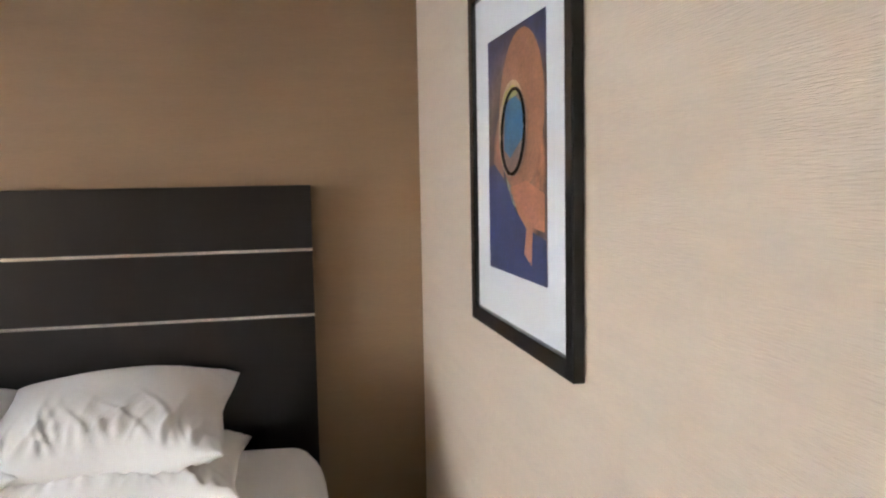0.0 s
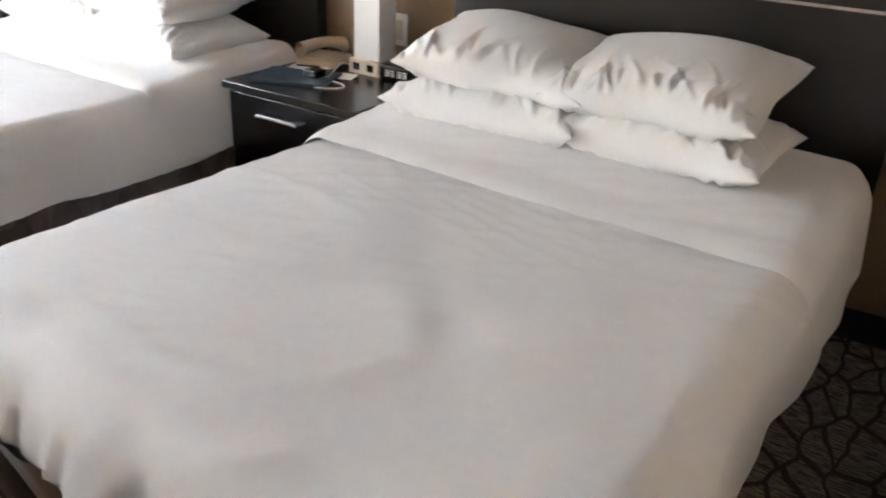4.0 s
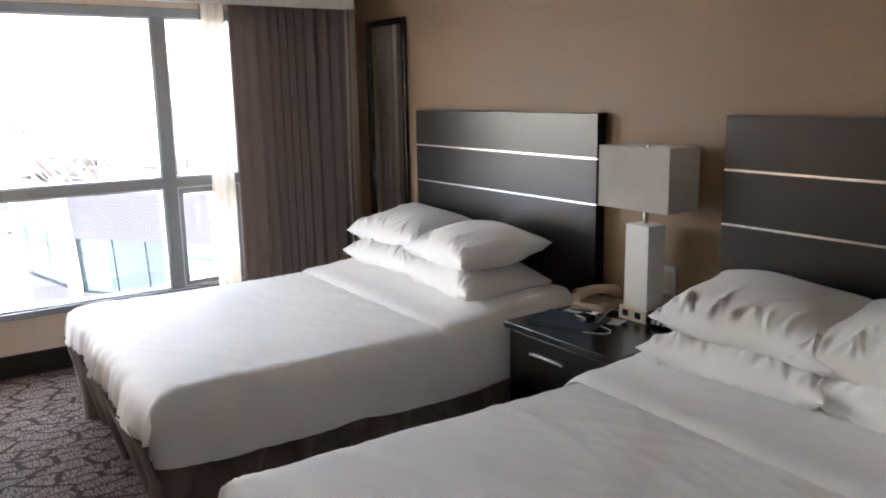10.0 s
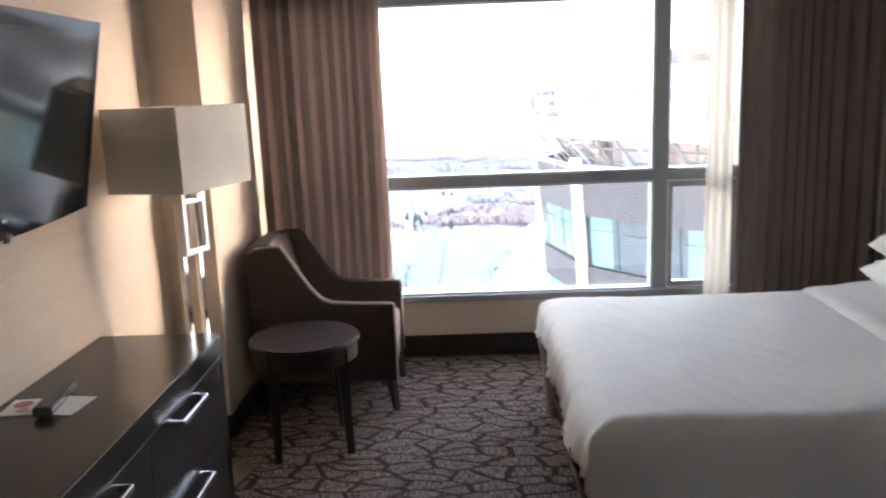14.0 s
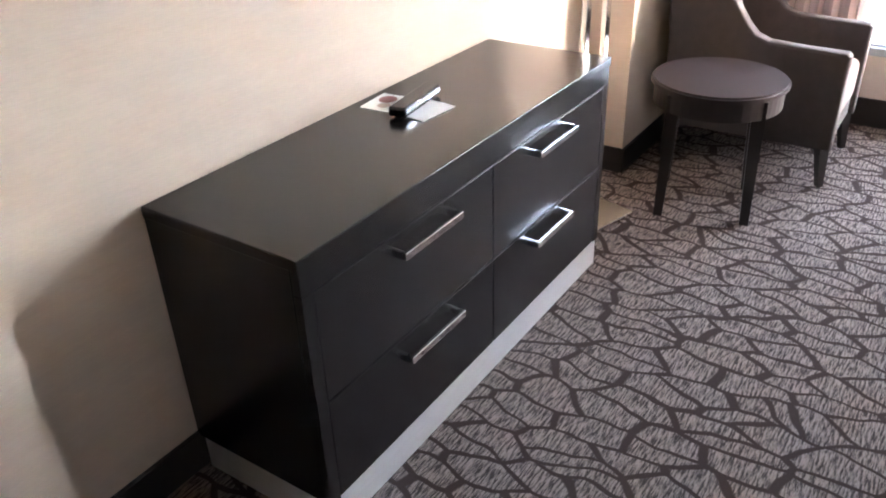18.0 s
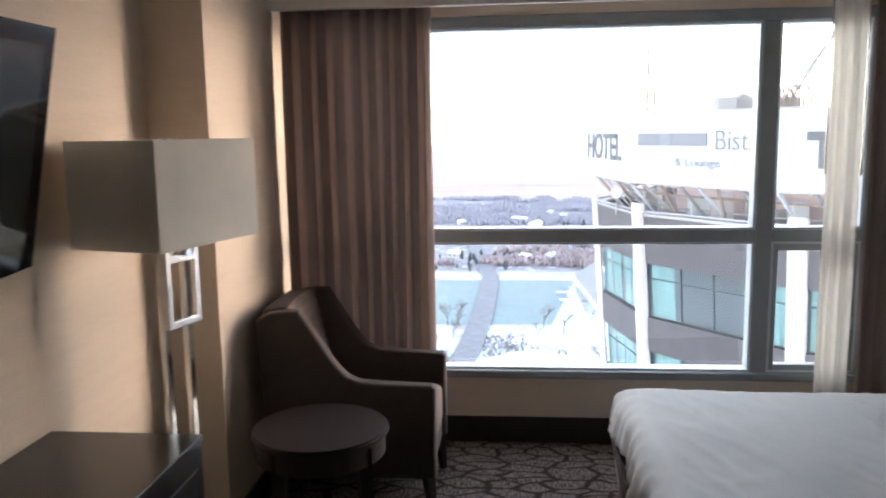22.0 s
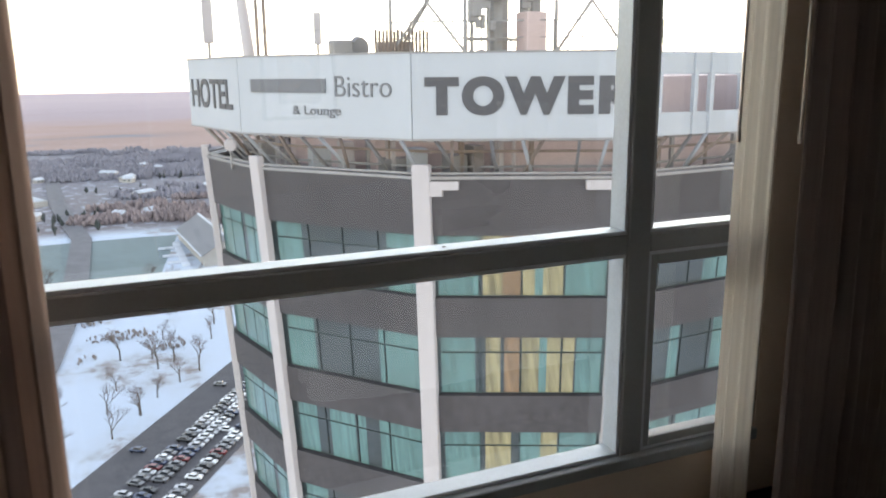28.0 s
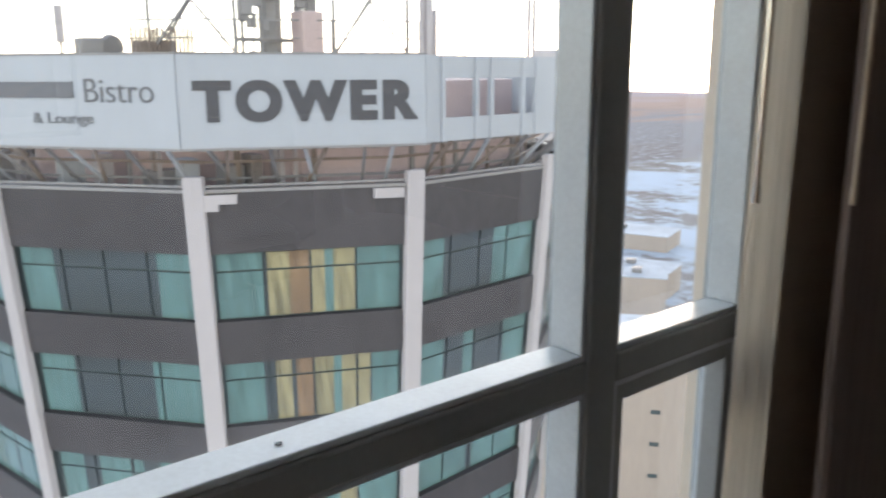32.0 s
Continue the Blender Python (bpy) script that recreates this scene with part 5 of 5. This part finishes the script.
for z in (2.3, 3.3, 4.3):
    tpart("cross_arm", rod((c.x + 0.4, c.y - 1.0, z), (c.x + 0.4, c.y + 1.0, z), 0.07), M_STEEL)
for dy in (-0.9, -0.45, 0.45, 0.9):
    tpart("antenna_pole", cyl((c.x + 0.4, c.y + dy, 1.5), (c.x + 0.4, c.y + dy, 4.2), 0.05, seg=8), M_STEEL)
p = at(2, 0.55, 9.3)
tpart("equipment_box", box(p.x - 0.3, p.x + 0.3, p.y - 0.35, p.y + 0.2, 1.6, 2.95, 0.03), M_PINK)
p = at(1, 0.83, 9.3)
tpart("equipment_box", box(p.x - 0.3, p.x + 0.1, p.y - 0.5, p.y + 0.4, 1.5, 2.3, 0.03), M_STEEL)
for j in range(15):
    tpart("screen_slat", box(p.x + 0.30, p.x + 0.34, p.y - 0.72 + j * 0.098, p.y - 0.66 + j * 0.098, 1.6, 2.58 - 0.02 * (j % 3)), M_RUST)
for k, u0, u1 in ((1, 0.70, 1.0), (2, 0.0, 1.0), (3, 0.0, 0.4)):
    pa, pb = at(k, u0, TR - 1.0), at(k, u1, TR - 1.0)
    rl = rod((pa.x, pa.y, 2.75), (pb.x, pb.y, 2.75), 0.035)
    rod((pa.x, pa.y, 2.35), (pb.x, pb.y, 2.35), 0.025, bm=rl)
    n = max(2, int((pb - pa).length / 0.35))
    for j in range(n + 1):
        q = pa.lerp(pb, j / n)
        rod((q.x, q.y, 1.7), (q.x, q.y, 2.75), 0.025, bm=rl)
    tpart("roof_railing", rl, M_STEEL)
for k, u, z1 in ((3, 0.02, 4.2), (3, 0.06, 5.2), (3, 0.10, 3.0), (3, 0.75, 5.0), (3, 0.79, 4.2)):
    pole(at(k, u, TR - 0.4), SZ1, z1, 0.06 if k != 3 or u != 0.06 else 0.12, M_WHITE)

# ---- outside: ground, river, roads, parked cars ----
GZ = -100.0
def ground_material():
    m = bpy.data.materials.new("snow_scrub_far_haze")
    m.use_nodes = True
    nt = m.node_tree
    b = nt.nodes["Principled BSDF"]
    b.inputs["Roughness"].default_value = 0.95
    tc = nt.nodes.new("ShaderNodeTexCoord")
    n1 = node(nt, "ShaderNodeTexNoise", Scale=0.012, Detail=6.0, Roughness=0.62)
    n2 = node(nt, "ShaderNodeTexNoise", Scale=0.09, Detail=5.0, Roughness=0.7)
    n3 = node(nt, "ShaderNodeTexNoise", Scale=0.006, Detail=5.0, Roughness=0.6)
    for n in (n1, n2):
        nt.links.new(tc.outputs["Object"], n.inputs["Vector"])
    mp = nt.nodes.new("ShaderNodeMapping")
    mp.inputs["Scale"].default_value = (1.0, 0.35, 1.0)
    nt.links.new(tc.outputs["Object"], mp.inputs[0])
    nt.links.new(mp.outputs[0], n3.inputs["Vector"])
    sx = nt.nodes.new("ShaderNodeSeparateXYZ")
    nt.links.new(tc.outputs["Object"], sx.inputs[0])

    def mad(src, k, c, add=None):
        q = nt.nodes.new("ShaderNodeMath")
        q.operation = 'MULTIPLY_ADD'
        nt.links.new(src, q.inputs[0])
        q.inputs[1].default_value, q.inputs[2].default_value = k, c
        if add is not None:
            nt.links.new(add, q.inputs[2])
        return q.outputs[0]

    def ramp(src, stops):
        r = nt.nodes.new("ShaderNodeValToRGB")
        els = r.color_ramp.elements
        els[0].position, els[0].color = stops[0][0], stops[0][1] + (1,)
        els[1].position, els[1].color = stops[-1][0], stops[-1][1] + (1,)
        for p, c in stops[1:-1]:
            els.new(p).color = c + (1,)
        nt.links.new(src, r.inputs[0])
        return r.outputs[0]

    # the park: snow with worn brown patches
    near = ramp(mad(n2.outputs[0], 0.45, 0.0, n1.outputs[0]), [(0.66, (0.50, 0.57, 0.67)), (0.73, (0.46, 0.51, 0.58)), (0.80, (0.27, 0.24, 0.23)), (0.95, (0.18, 0.155, 0.145))])
    # the far woods: haze and low sun painted in, grey, then russet, then violet
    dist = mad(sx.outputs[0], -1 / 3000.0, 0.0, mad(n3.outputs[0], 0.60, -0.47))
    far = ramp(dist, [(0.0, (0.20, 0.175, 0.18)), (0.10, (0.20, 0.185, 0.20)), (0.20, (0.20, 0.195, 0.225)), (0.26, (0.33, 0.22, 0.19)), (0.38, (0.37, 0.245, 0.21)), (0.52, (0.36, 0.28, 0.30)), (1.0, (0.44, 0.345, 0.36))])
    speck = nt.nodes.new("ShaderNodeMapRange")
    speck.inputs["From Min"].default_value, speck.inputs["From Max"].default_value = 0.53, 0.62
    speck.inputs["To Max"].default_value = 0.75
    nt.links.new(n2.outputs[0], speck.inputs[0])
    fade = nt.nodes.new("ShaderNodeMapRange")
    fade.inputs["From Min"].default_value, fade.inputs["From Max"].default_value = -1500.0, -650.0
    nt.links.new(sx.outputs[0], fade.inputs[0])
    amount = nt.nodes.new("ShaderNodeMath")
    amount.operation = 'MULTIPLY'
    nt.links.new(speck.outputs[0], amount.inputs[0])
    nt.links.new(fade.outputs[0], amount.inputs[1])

    def mix(fac, a, b):
        q = nt.nodes.new("ShaderNodeMix")
        q.data_type = 'RGBA'
        nt.links.new(fac, q.inputs[0])
        nt.links.new(a, q.inputs[6])
        if isinstance(b, tuple):
            q.inputs[7].default_value = b
        else:
            nt.links.new(b, q.inputs[7])
        return q.outputs[2]

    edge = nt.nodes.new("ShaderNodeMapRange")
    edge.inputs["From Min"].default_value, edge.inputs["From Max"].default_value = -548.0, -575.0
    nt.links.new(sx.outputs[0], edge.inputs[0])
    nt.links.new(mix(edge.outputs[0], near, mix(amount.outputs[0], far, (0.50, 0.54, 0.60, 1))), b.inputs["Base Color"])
    return m


structure("ground", box(-4950, 400, -3500, 3500, GZ - 1, GZ), ground_material(), "snow-patched parkland and far woods with haze in their colour")
M_ASPH = material("asphalt", (0.085, 0.082, 0.09), 0.85, vary=0.25, scale=0.15)
M_SALTED = material("salted_road", (0.15, 0.148, 0.16), 0.85, vary=0.3, scale=0.2)
M_RIVER = material("teal_river_water", (0.115, 0.165, 0.175), 0.55, vary=0.2, scale=0.03, spec=0.2)
def ribbon(name, pts, width, z, mat, label):
    own = bmesh.new()
    pv = [Vector(p) for p in pts]
    rows = []
    for i, p in enumerate(pv):
        d = (pv[min(i + 1, len(pv) - 1)] - pv[max(i - 1, 0)]).normalized()
        s = Vector((-d.y, d.x)) * width / 2
        rows.append([own.verts.new((p.x + s.x * k, p.y + s.y * k, zz)) for k, zz in ((-1, z), (1, z), (1, z - 0.3), (-1, z - 0.3))])
    for a, b in zip(rows, rows[1:]):
        for i in range(4):
            j = (i + 1) % 4
            own.faces.new((a[i], a[j], b[j], b[i]))
    bmesh.ops.recalc_face_normals(own, faces=own.faces)
    return structure(name, own, mat, label)


ribbon("water_river", [(-440, -500), (-462, -160), (-470, -60), (-472, -20), (-472, 14), (-470, 26)], 126, GZ + 0.06, M_RIVER, "pale green river")
ribbon("road_bridge", [(-150, -58), (-220, -42), (-300, -30), (-370, -24), (-430, -21), (-540, -20), (-700, -40), (-1000, -60)], 12, GZ + 1.0, M_SALTED, "grey road crossing the river")
PD = Vector((-0.83, 0.557))            # along the parking lot
PO = Vector((-205, -2))
ribbon("road_parking", [PO - PD * 60 + Vector((0.557, 0.83)) * 1.6, PO + PD * 170 + Vector((0.557, 0.83)) * 1.6], 32, GZ + 0.1, M_ASPH, "asphalt car park full of cars")


def car_mesh(name, L, W, z0, z1, cab):
    own = bmesh.new()
    if not cab:
        box(-L / 2, L / 2, -W / 2, W / 2, z0, z1, 0.18, own, 2)
    else:
        r = box(-L * 0.30, L * 0.26, -W * 0.44, W * 0.44, z0, z1, 0, own)
        for v in own.verts:
            if v.co.z > (z0 + z1) / 2:
                v.co.x *= 0.72
                v.co.y *= 0.86
    return own


M_CARGLASS = material("car_glass", (0.02, 0.025, 0.03), 0.1)
CARCOL = [material("car_paint_" + n, c, 0.3, 0.1, coat=0.5) for n, c in (("white", (0.72, 0.73, 0.74)), ("silver", (0.45, 0.46, 0.48)), ("black", (0.02, 0.02, 0.022)), ("red", (0.16, 0.02, 0.022)), ("blue", (0.035, 0.05, 0.10)), ("grey", (0.14, 0.14, 0.15)))]
protos = []
for i, m in enumerate(CARCOL):
    nm = ("white", "silver", "black", "dark red", "dark blue", "grey")[i]
    c = thing("car", "%s saloon car parked in the car park" % nm, "car", pose(-200, 0, GZ + 0.1), "parked cars")
    part("body", car_mesh("body", 4.5, 1.8, 0.28, 0.95, False), m, c)
    part("windows", car_mesh("cab", 4.5, 1.8, 0.93, 1.38, True), M_CARGLASS, c)
    part("roof", box(-0.85, 0.75, -0.62, 0.62, 1.375, 1.44, 0.03), m, c)
    for sx in (-1.4, 1.4):
        for sy in (-0.82, 0.82):
            part("wheel", cyl((sx, sy - 0.1, 0.32), (sx, sy + 0.1, 0.32), 0.32, seg=10), M_BLACK, c)
    protos.append(c)
rng = random.Random(4)
side = Vector((0.557, 0.83))
slots = []
for row, o in enumerate((0.6, 5.7, 13.6)):
    for j in range(47):
        if rng.random() < 0.91:
            slots.append(PO + PD * (-22 + j * 2.75) + side * o)
slots += [PO + PD * j + side * o for j, o in ((14, -9), (30, 9.6), (44, 9.4), (62, -8), (70, 9.8))]
ang = math.degrees(math.atan2(side.y, side.x))
used = [False] * len(protos)
for s in slots:
    i = rng.choices(range(6), (5, 5, 3.5, 0.9, 2.5, 4))[0]
    m = pose(s.x, s.y, GZ + 0.1, 0, 0, ang + rng.choice((0, 180)) + rng.uniform(-3, 3))
    if used[i]:
        copy_thing(protos[i], m)
    else:
        protos[i].matrix_basis = m
        used[i] = True


def bare_tree(seed, h):
    rg = random.Random(seed)
    trunk, twigs = bmesh.new(), bmesh.new()
    def grow(p, d, l, r, n):
        q = p + d * l
        cyl(p, q, r, r * 0.65, 5 if n > 2 else 3, trunk if n > 3 else twigs)
        if n == 0:
            return
        for _ in range(3 if n > 1 else 4):
            e = (d + Vector((rg.uniform(-0.8, 0.8), rg.uniform(-0.8, 0.8), rg.uniform(-0.1, 0.5)))).normalized()
            grow(p.lerp(q, rg.uniform(0.6, 1.0)), e, l * rg.uniform(0.55, 0.85), r * 0.54, n - 1)
    grow(Vector((0, 0, 0)), Vector((0, 0, 1)), h * 0.30, h * 0.022, 5)
    return trunk, twigs


M_BARK = material("grey_bark", (0.10, 0.08, 0.065), 0.9, vary=0.3, scale=2)
M_TWIG = material("brown_twigs", (0.115, 0.08, 0.06), 0.9, vary=0.3, scale=2)
trees = []
for i, h in enumerate((13, 16, 11)):
    t = thing("tree", "leafless winter tree standing in the snow", "tree", pose(-230 - i * 14, -22 - i, GZ), "bare trees")
    a, b = bare_tree(i + 2, h)
    part("trunk", a, M_BARK, t)
    part("crown", b, M_TWIG, t, "fine bare branches")
    trees.append(t)
beside = [(-247, 0), (-292, 14), (-259, 6), (-233, -8), (-286, 8), (-270, -6), (-252, -9), (-300, -4), (-318, 12)]
for i in range(54):
    x = rng.uniform(-420, -215)
    y = rng.uniform(-75, min(PO.y + (PO.x - x) * 0.671 - 22, 60))
    if abs(y + 18) < 12:
        y -= 22
    if i < len(beside):
        x, y = beside[i]
    copy_thing(trees[i % 3], pose(x, y, GZ, 0, 0, rng.uniform(0, 360)))


def woods(name, n, xr, yr, hr, slim, mat, label, seed, patch=90.0, cut=0.0):
    """Many small slim rough trees in one mesh, standing in patches."""
    rg = random.Random(seed)
    vs, fs = [], []
    done = 0
    while done < n:
        x, y = rg.uniform(*xr), rg.uniform(*yr)
        done += 1
        if noise.noise(Vector((x / patch, y / (patch * 2.2), seed))) + 0.35 * noise.noise(Vector((x / 22, y / 40, seed))) < cut:
            continue
        h = rg.uniform(*hr)
        w = h * slim * rg.uniform(0.7, 1.3)
        k = len(vs)
        for z, f in ((0.0, 0.25), (0.4, 1.0), (0.75, 0.6)):
            for q in range(4):
                a = 1.571 * q + rg.uniform(-0.5, 0.5)
                g = w * f * rg.uniform(0.5, 1.3)
                vs.append((x + g * math.cos(a), y + g * math.sin(a), GZ + h * (z + rg.uniform(-0.1, 0.1))))
        vs.append((x + rg.uniform(-w, w) * 0.3, y, GZ + h))
        for r in range(2):
            for q in range(4):
                fs.append((k + r * 4 + q, k + r * 4 + (q + 1) % 4, k + r * 4 + 4 + (q + 1) % 4, k + r * 4 + 4 + q))
        for q in range(4):
            fs.append((k + 8 + q, k + 8 + (q + 1) % 4, k + 12))
    me = bpy.data.meshes.new(name)
    me.from_pydata(vs, [], fs)
    me.materials.append(mat)
    return tagged(new(name, me), label, "woods", kind="stuff")


# these two are paled: distance haze is put into their colour
M_WOODS = material("hazed_winter_woods", (0.25, 0.24, 0.275), 0.95, vary=0.3, scale=0.03)
M_BANKWOODS = material("hazed_bankside_woods", (0.26, 0.21, 0.21), 0.95, vary=0.35, scale=0.04)
M_SCRUB = material("brown_thicket", (0.23, 0.20, 0.19), 0.95, vary=0.3, scale=0.1)
M_PINE = material("dark_evergreens", (0.045, 0.052, 0.05), 0.95, vary=0.3, scale=0.1)
woods("near_woods", 30000, (-1180, -690), (-200, 330), (2.0, 6.5), 0.26, M_WOODS, "leafless trees between the houses, greyed in colour for haze", 2, 120.0, 0.0)
woods("hazed_bankside_woods", 8500, (-690, -556), (-120, 200), (2, 7), 0.27, M_BANKWOODS, "leafless trees along the far bank, brown paled for haze", 8, 45.0, 0.06)
woods("evergreens", 500, (-900, -565), (-160, 240), (4, 8), 0.24, M_PINE, "dark evergreen trees", 3, 60.0, 0.25)
woods("scrub", 1500, (-385, -296), (-18, 20), (0.4, 2.0), 0.3, M_SCRUB, "low brown thickets in the snowy park", 6, 17.0, 0.10)
M_ROOFS = material("snowy_roof", (0.52, 0.55, 0.60), 0.8, vary=0.3, scale=0.05)
M_HOUSE = material("pale_house_wall", (0.40, 0.37, 0.34), 0.8, vary=0.15, scale=0.1)
def house(w, d, h, r):
    t = thing("house", "small pale house with a snowy pitched roof", "house", pose(-600, 0, GZ), "far houses")
    part("wall", box(-w / 2, w / 2, -d / 2, d / 2, 0, h), M_HOUSE, t)
    own = bmesh.new()
    v = [own.verts.new(c) for c in ((-w / 2 - 0.4, -d / 2 - 0.4, h), (w / 2 + 0.4, -d / 2 - 0.4, h), (w / 2 + 0.4, d / 2 + 0.4, h), (-w / 2 - 0.4, d / 2 + 0.4, h), (-w / 2, 0, h + r), (w / 2, 0, h + r))]
    for q in ((0, 1, 5, 4), (2, 3, 4, 5), (1, 2, 5), (3, 0, 4), (3, 2, 1, 0)):
        own.faces.new([v[i] for i in q])
    part("roof", own, M_ROOFS, t)
    for s in (-w * 0.25, w * 0.25):
        part("window", box(s - 0.8, s + 0.8, -d / 2 - 0.05, -d / 2 + 0.02, h * 0.4, h * 0.75), M_DARKBAR, t)
    return t


hs = [house(10, 7, 4, 2.4), house(17, 9, 4.5, 2.2), house(8, 6, 3.2, 2.2)]
for i in range(44):
    x, y = rng.uniform(-1000, -600), rng.uniform(-200, 320)
    if abs(y + 30) < 20:
        y += 45
    m = pose(x, y, GZ, 0, 0, rng.uniform(0, 180))
    if i < 3:
        hs[i].matrix_basis = m
    else:
        copy_thing(hs[i % 3], m)

# ---- outside: the hall on the river bank ----
M_SLATE = material("grey_slate_roof", (0.20, 0.20, 0.215), 0.8, vary=0.25, scale=0.08)
rh = thing("riverside_hall", "long grey-roofed hall beside the river", "building", pose(-478, 52, GZ, 0, 0, 4))
part("wall", box(-42, 42, -13, 13, 0, 6.5), M_HOUSE, rh)
for s in (-1, 1):
    own = bmesh.new()
    v = [own.verts.new(c) for c in ((-43, s * 14.5, 6.0), (43, s * 14.5, 6.0), (43, 0, 15.0), (-43, 0, 15.0), (-43, s * 14.5, 5.6), (43, s * 14.5, 5.6), (43, 0, 14.6), (-43, 0, 14.6))]
    for q in ((0, 1, 2, 3), (4, 5, 6, 7), (0, 1, 5, 4), (1, 2, 6, 5), (2, 3, 7, 6), (3, 0, 4, 7)):
        own.faces.new([v[i] for i in q])
    bmesh.ops.recalc_face_normals(own, faces=own.faces)
    part("roof", own, M_SLATE, rh)
own = bmesh.new()
for x in (-42.0, 42.0):
    v = [own.verts.new(c) for c in ((x - 0.2, -13, 6.5), (x - 0.2, 13, 6.5), (x - 0.2, 0, 14.6), (x + 0.2, -13, 6.5), (x + 0.2, 13, 6.5), (x + 0.2, 0, 14.6))]
    for q in ((0, 1, 2), (5, 4, 3), (0, 3, 4, 1), (1, 4, 5, 2), (2, 5, 3, 0)):
        own.faces.new([v[i] for i in q])
part("gable", own, M_HOUSE, rh)
part("snow_ridge", box(-43, 43, -0.7, 0.7, 14.75, 15.15, 0.1), M_ROOFS, rh, "snow along the ridge")
part("eaves_snow", box(-43, 43, -15.0, -14.0, 5.9, 6.2, 0.1), M_ROOFS, rh, "snow on the eaves")
for x0, x1, y0, y1 in ((-505, -440, 31, 35), (-492, -489, 22, 31), (-470, -467, 23, 31), (-452, -449, 24, 31)):
    t = thing("jetty", "snow-covered jetty at the river bank", "jetty", pose((x0 + x1) / 2, (y0 + y1) / 2, GZ), "jetties")
    part("deck", box((x0 - x1) / 2, (x1 - x0) / 2, (y0 - y1) / 2, (y1 - y0) / 2, 0.0, 1.2, 0.1), M_ROOFS, t)

# ---- outside: neighbours past the tower ----
M_BEIGE = material("beige_render", (0.46, 0.38, 0.32), 0.85, vary=0.1, scale=0.2, stretch=(1, 1, 0.2))
sl = thing("apartment_slab", "pale high-rise slab behind the tower", "high-rise", pose(-123, 129.5, GZ, 0, 0, 42))
part("wall", box(-7, 7, -8, 8, 0, 106), M_WHITE, sl)
for i in range(30):
    part("balcony", box(2.0, 6.2, -8.8, -8.0, 4 + i * 3.3, 5.1 + i * 3.3), M_HOUSE, sl)
be = thing("beige_annex", "plain beige hotel annex with a snowy flat roof", "building", pose(-60, 66, GZ, 0, 0, 40))
part("wall", box(-25, 25, 0, 14, 0, 70), M_BEIGE, be)
part("roof", box(-25.4, 25.4, -0.4, 14.4, 70, 70.5), M_ROOFS, be)
part("pilaster", box(-2.0, 1.5, -0.5, 0.0, 0, 70), M_BEIGE, be)
for i in range(16):
    for y in (-18, -9.5, 6.2, 14.0):
        part("vent", box(y, y + 1.1, -0.08, 0.0, 3 + i * 4, 3.5 + i * 4), M_DARKBAR, be)
for x, y, w, d, h, rz in ((-232, 300, 40, 22, 12, 20), (-200, 262, 22, 16, 20, 35), (-300, 380, 60, 30, 9, 20), (-170, 215, 26, 20, 14, 30)):
    t = thing("low_building", "low commercial building with a snowy flat roof", "building", pose(x, y, GZ, 0, 0, rz), "low buildings")
    part("wall", box(-w / 2, w / 2, -d / 2, d / 2, 0, h), M_BEIGE, t)
    part("roof", box(-w / 2 - 0.4, w / 2 + 0.4, -d / 2 - 0.4, d / 2 + 0.4, h, h + 0.5), M_ROOFS, t)
    part("roof_unit", box(-3, 1, -2, 2, h + 0.5, h + 2.5), M_STEEL, t)
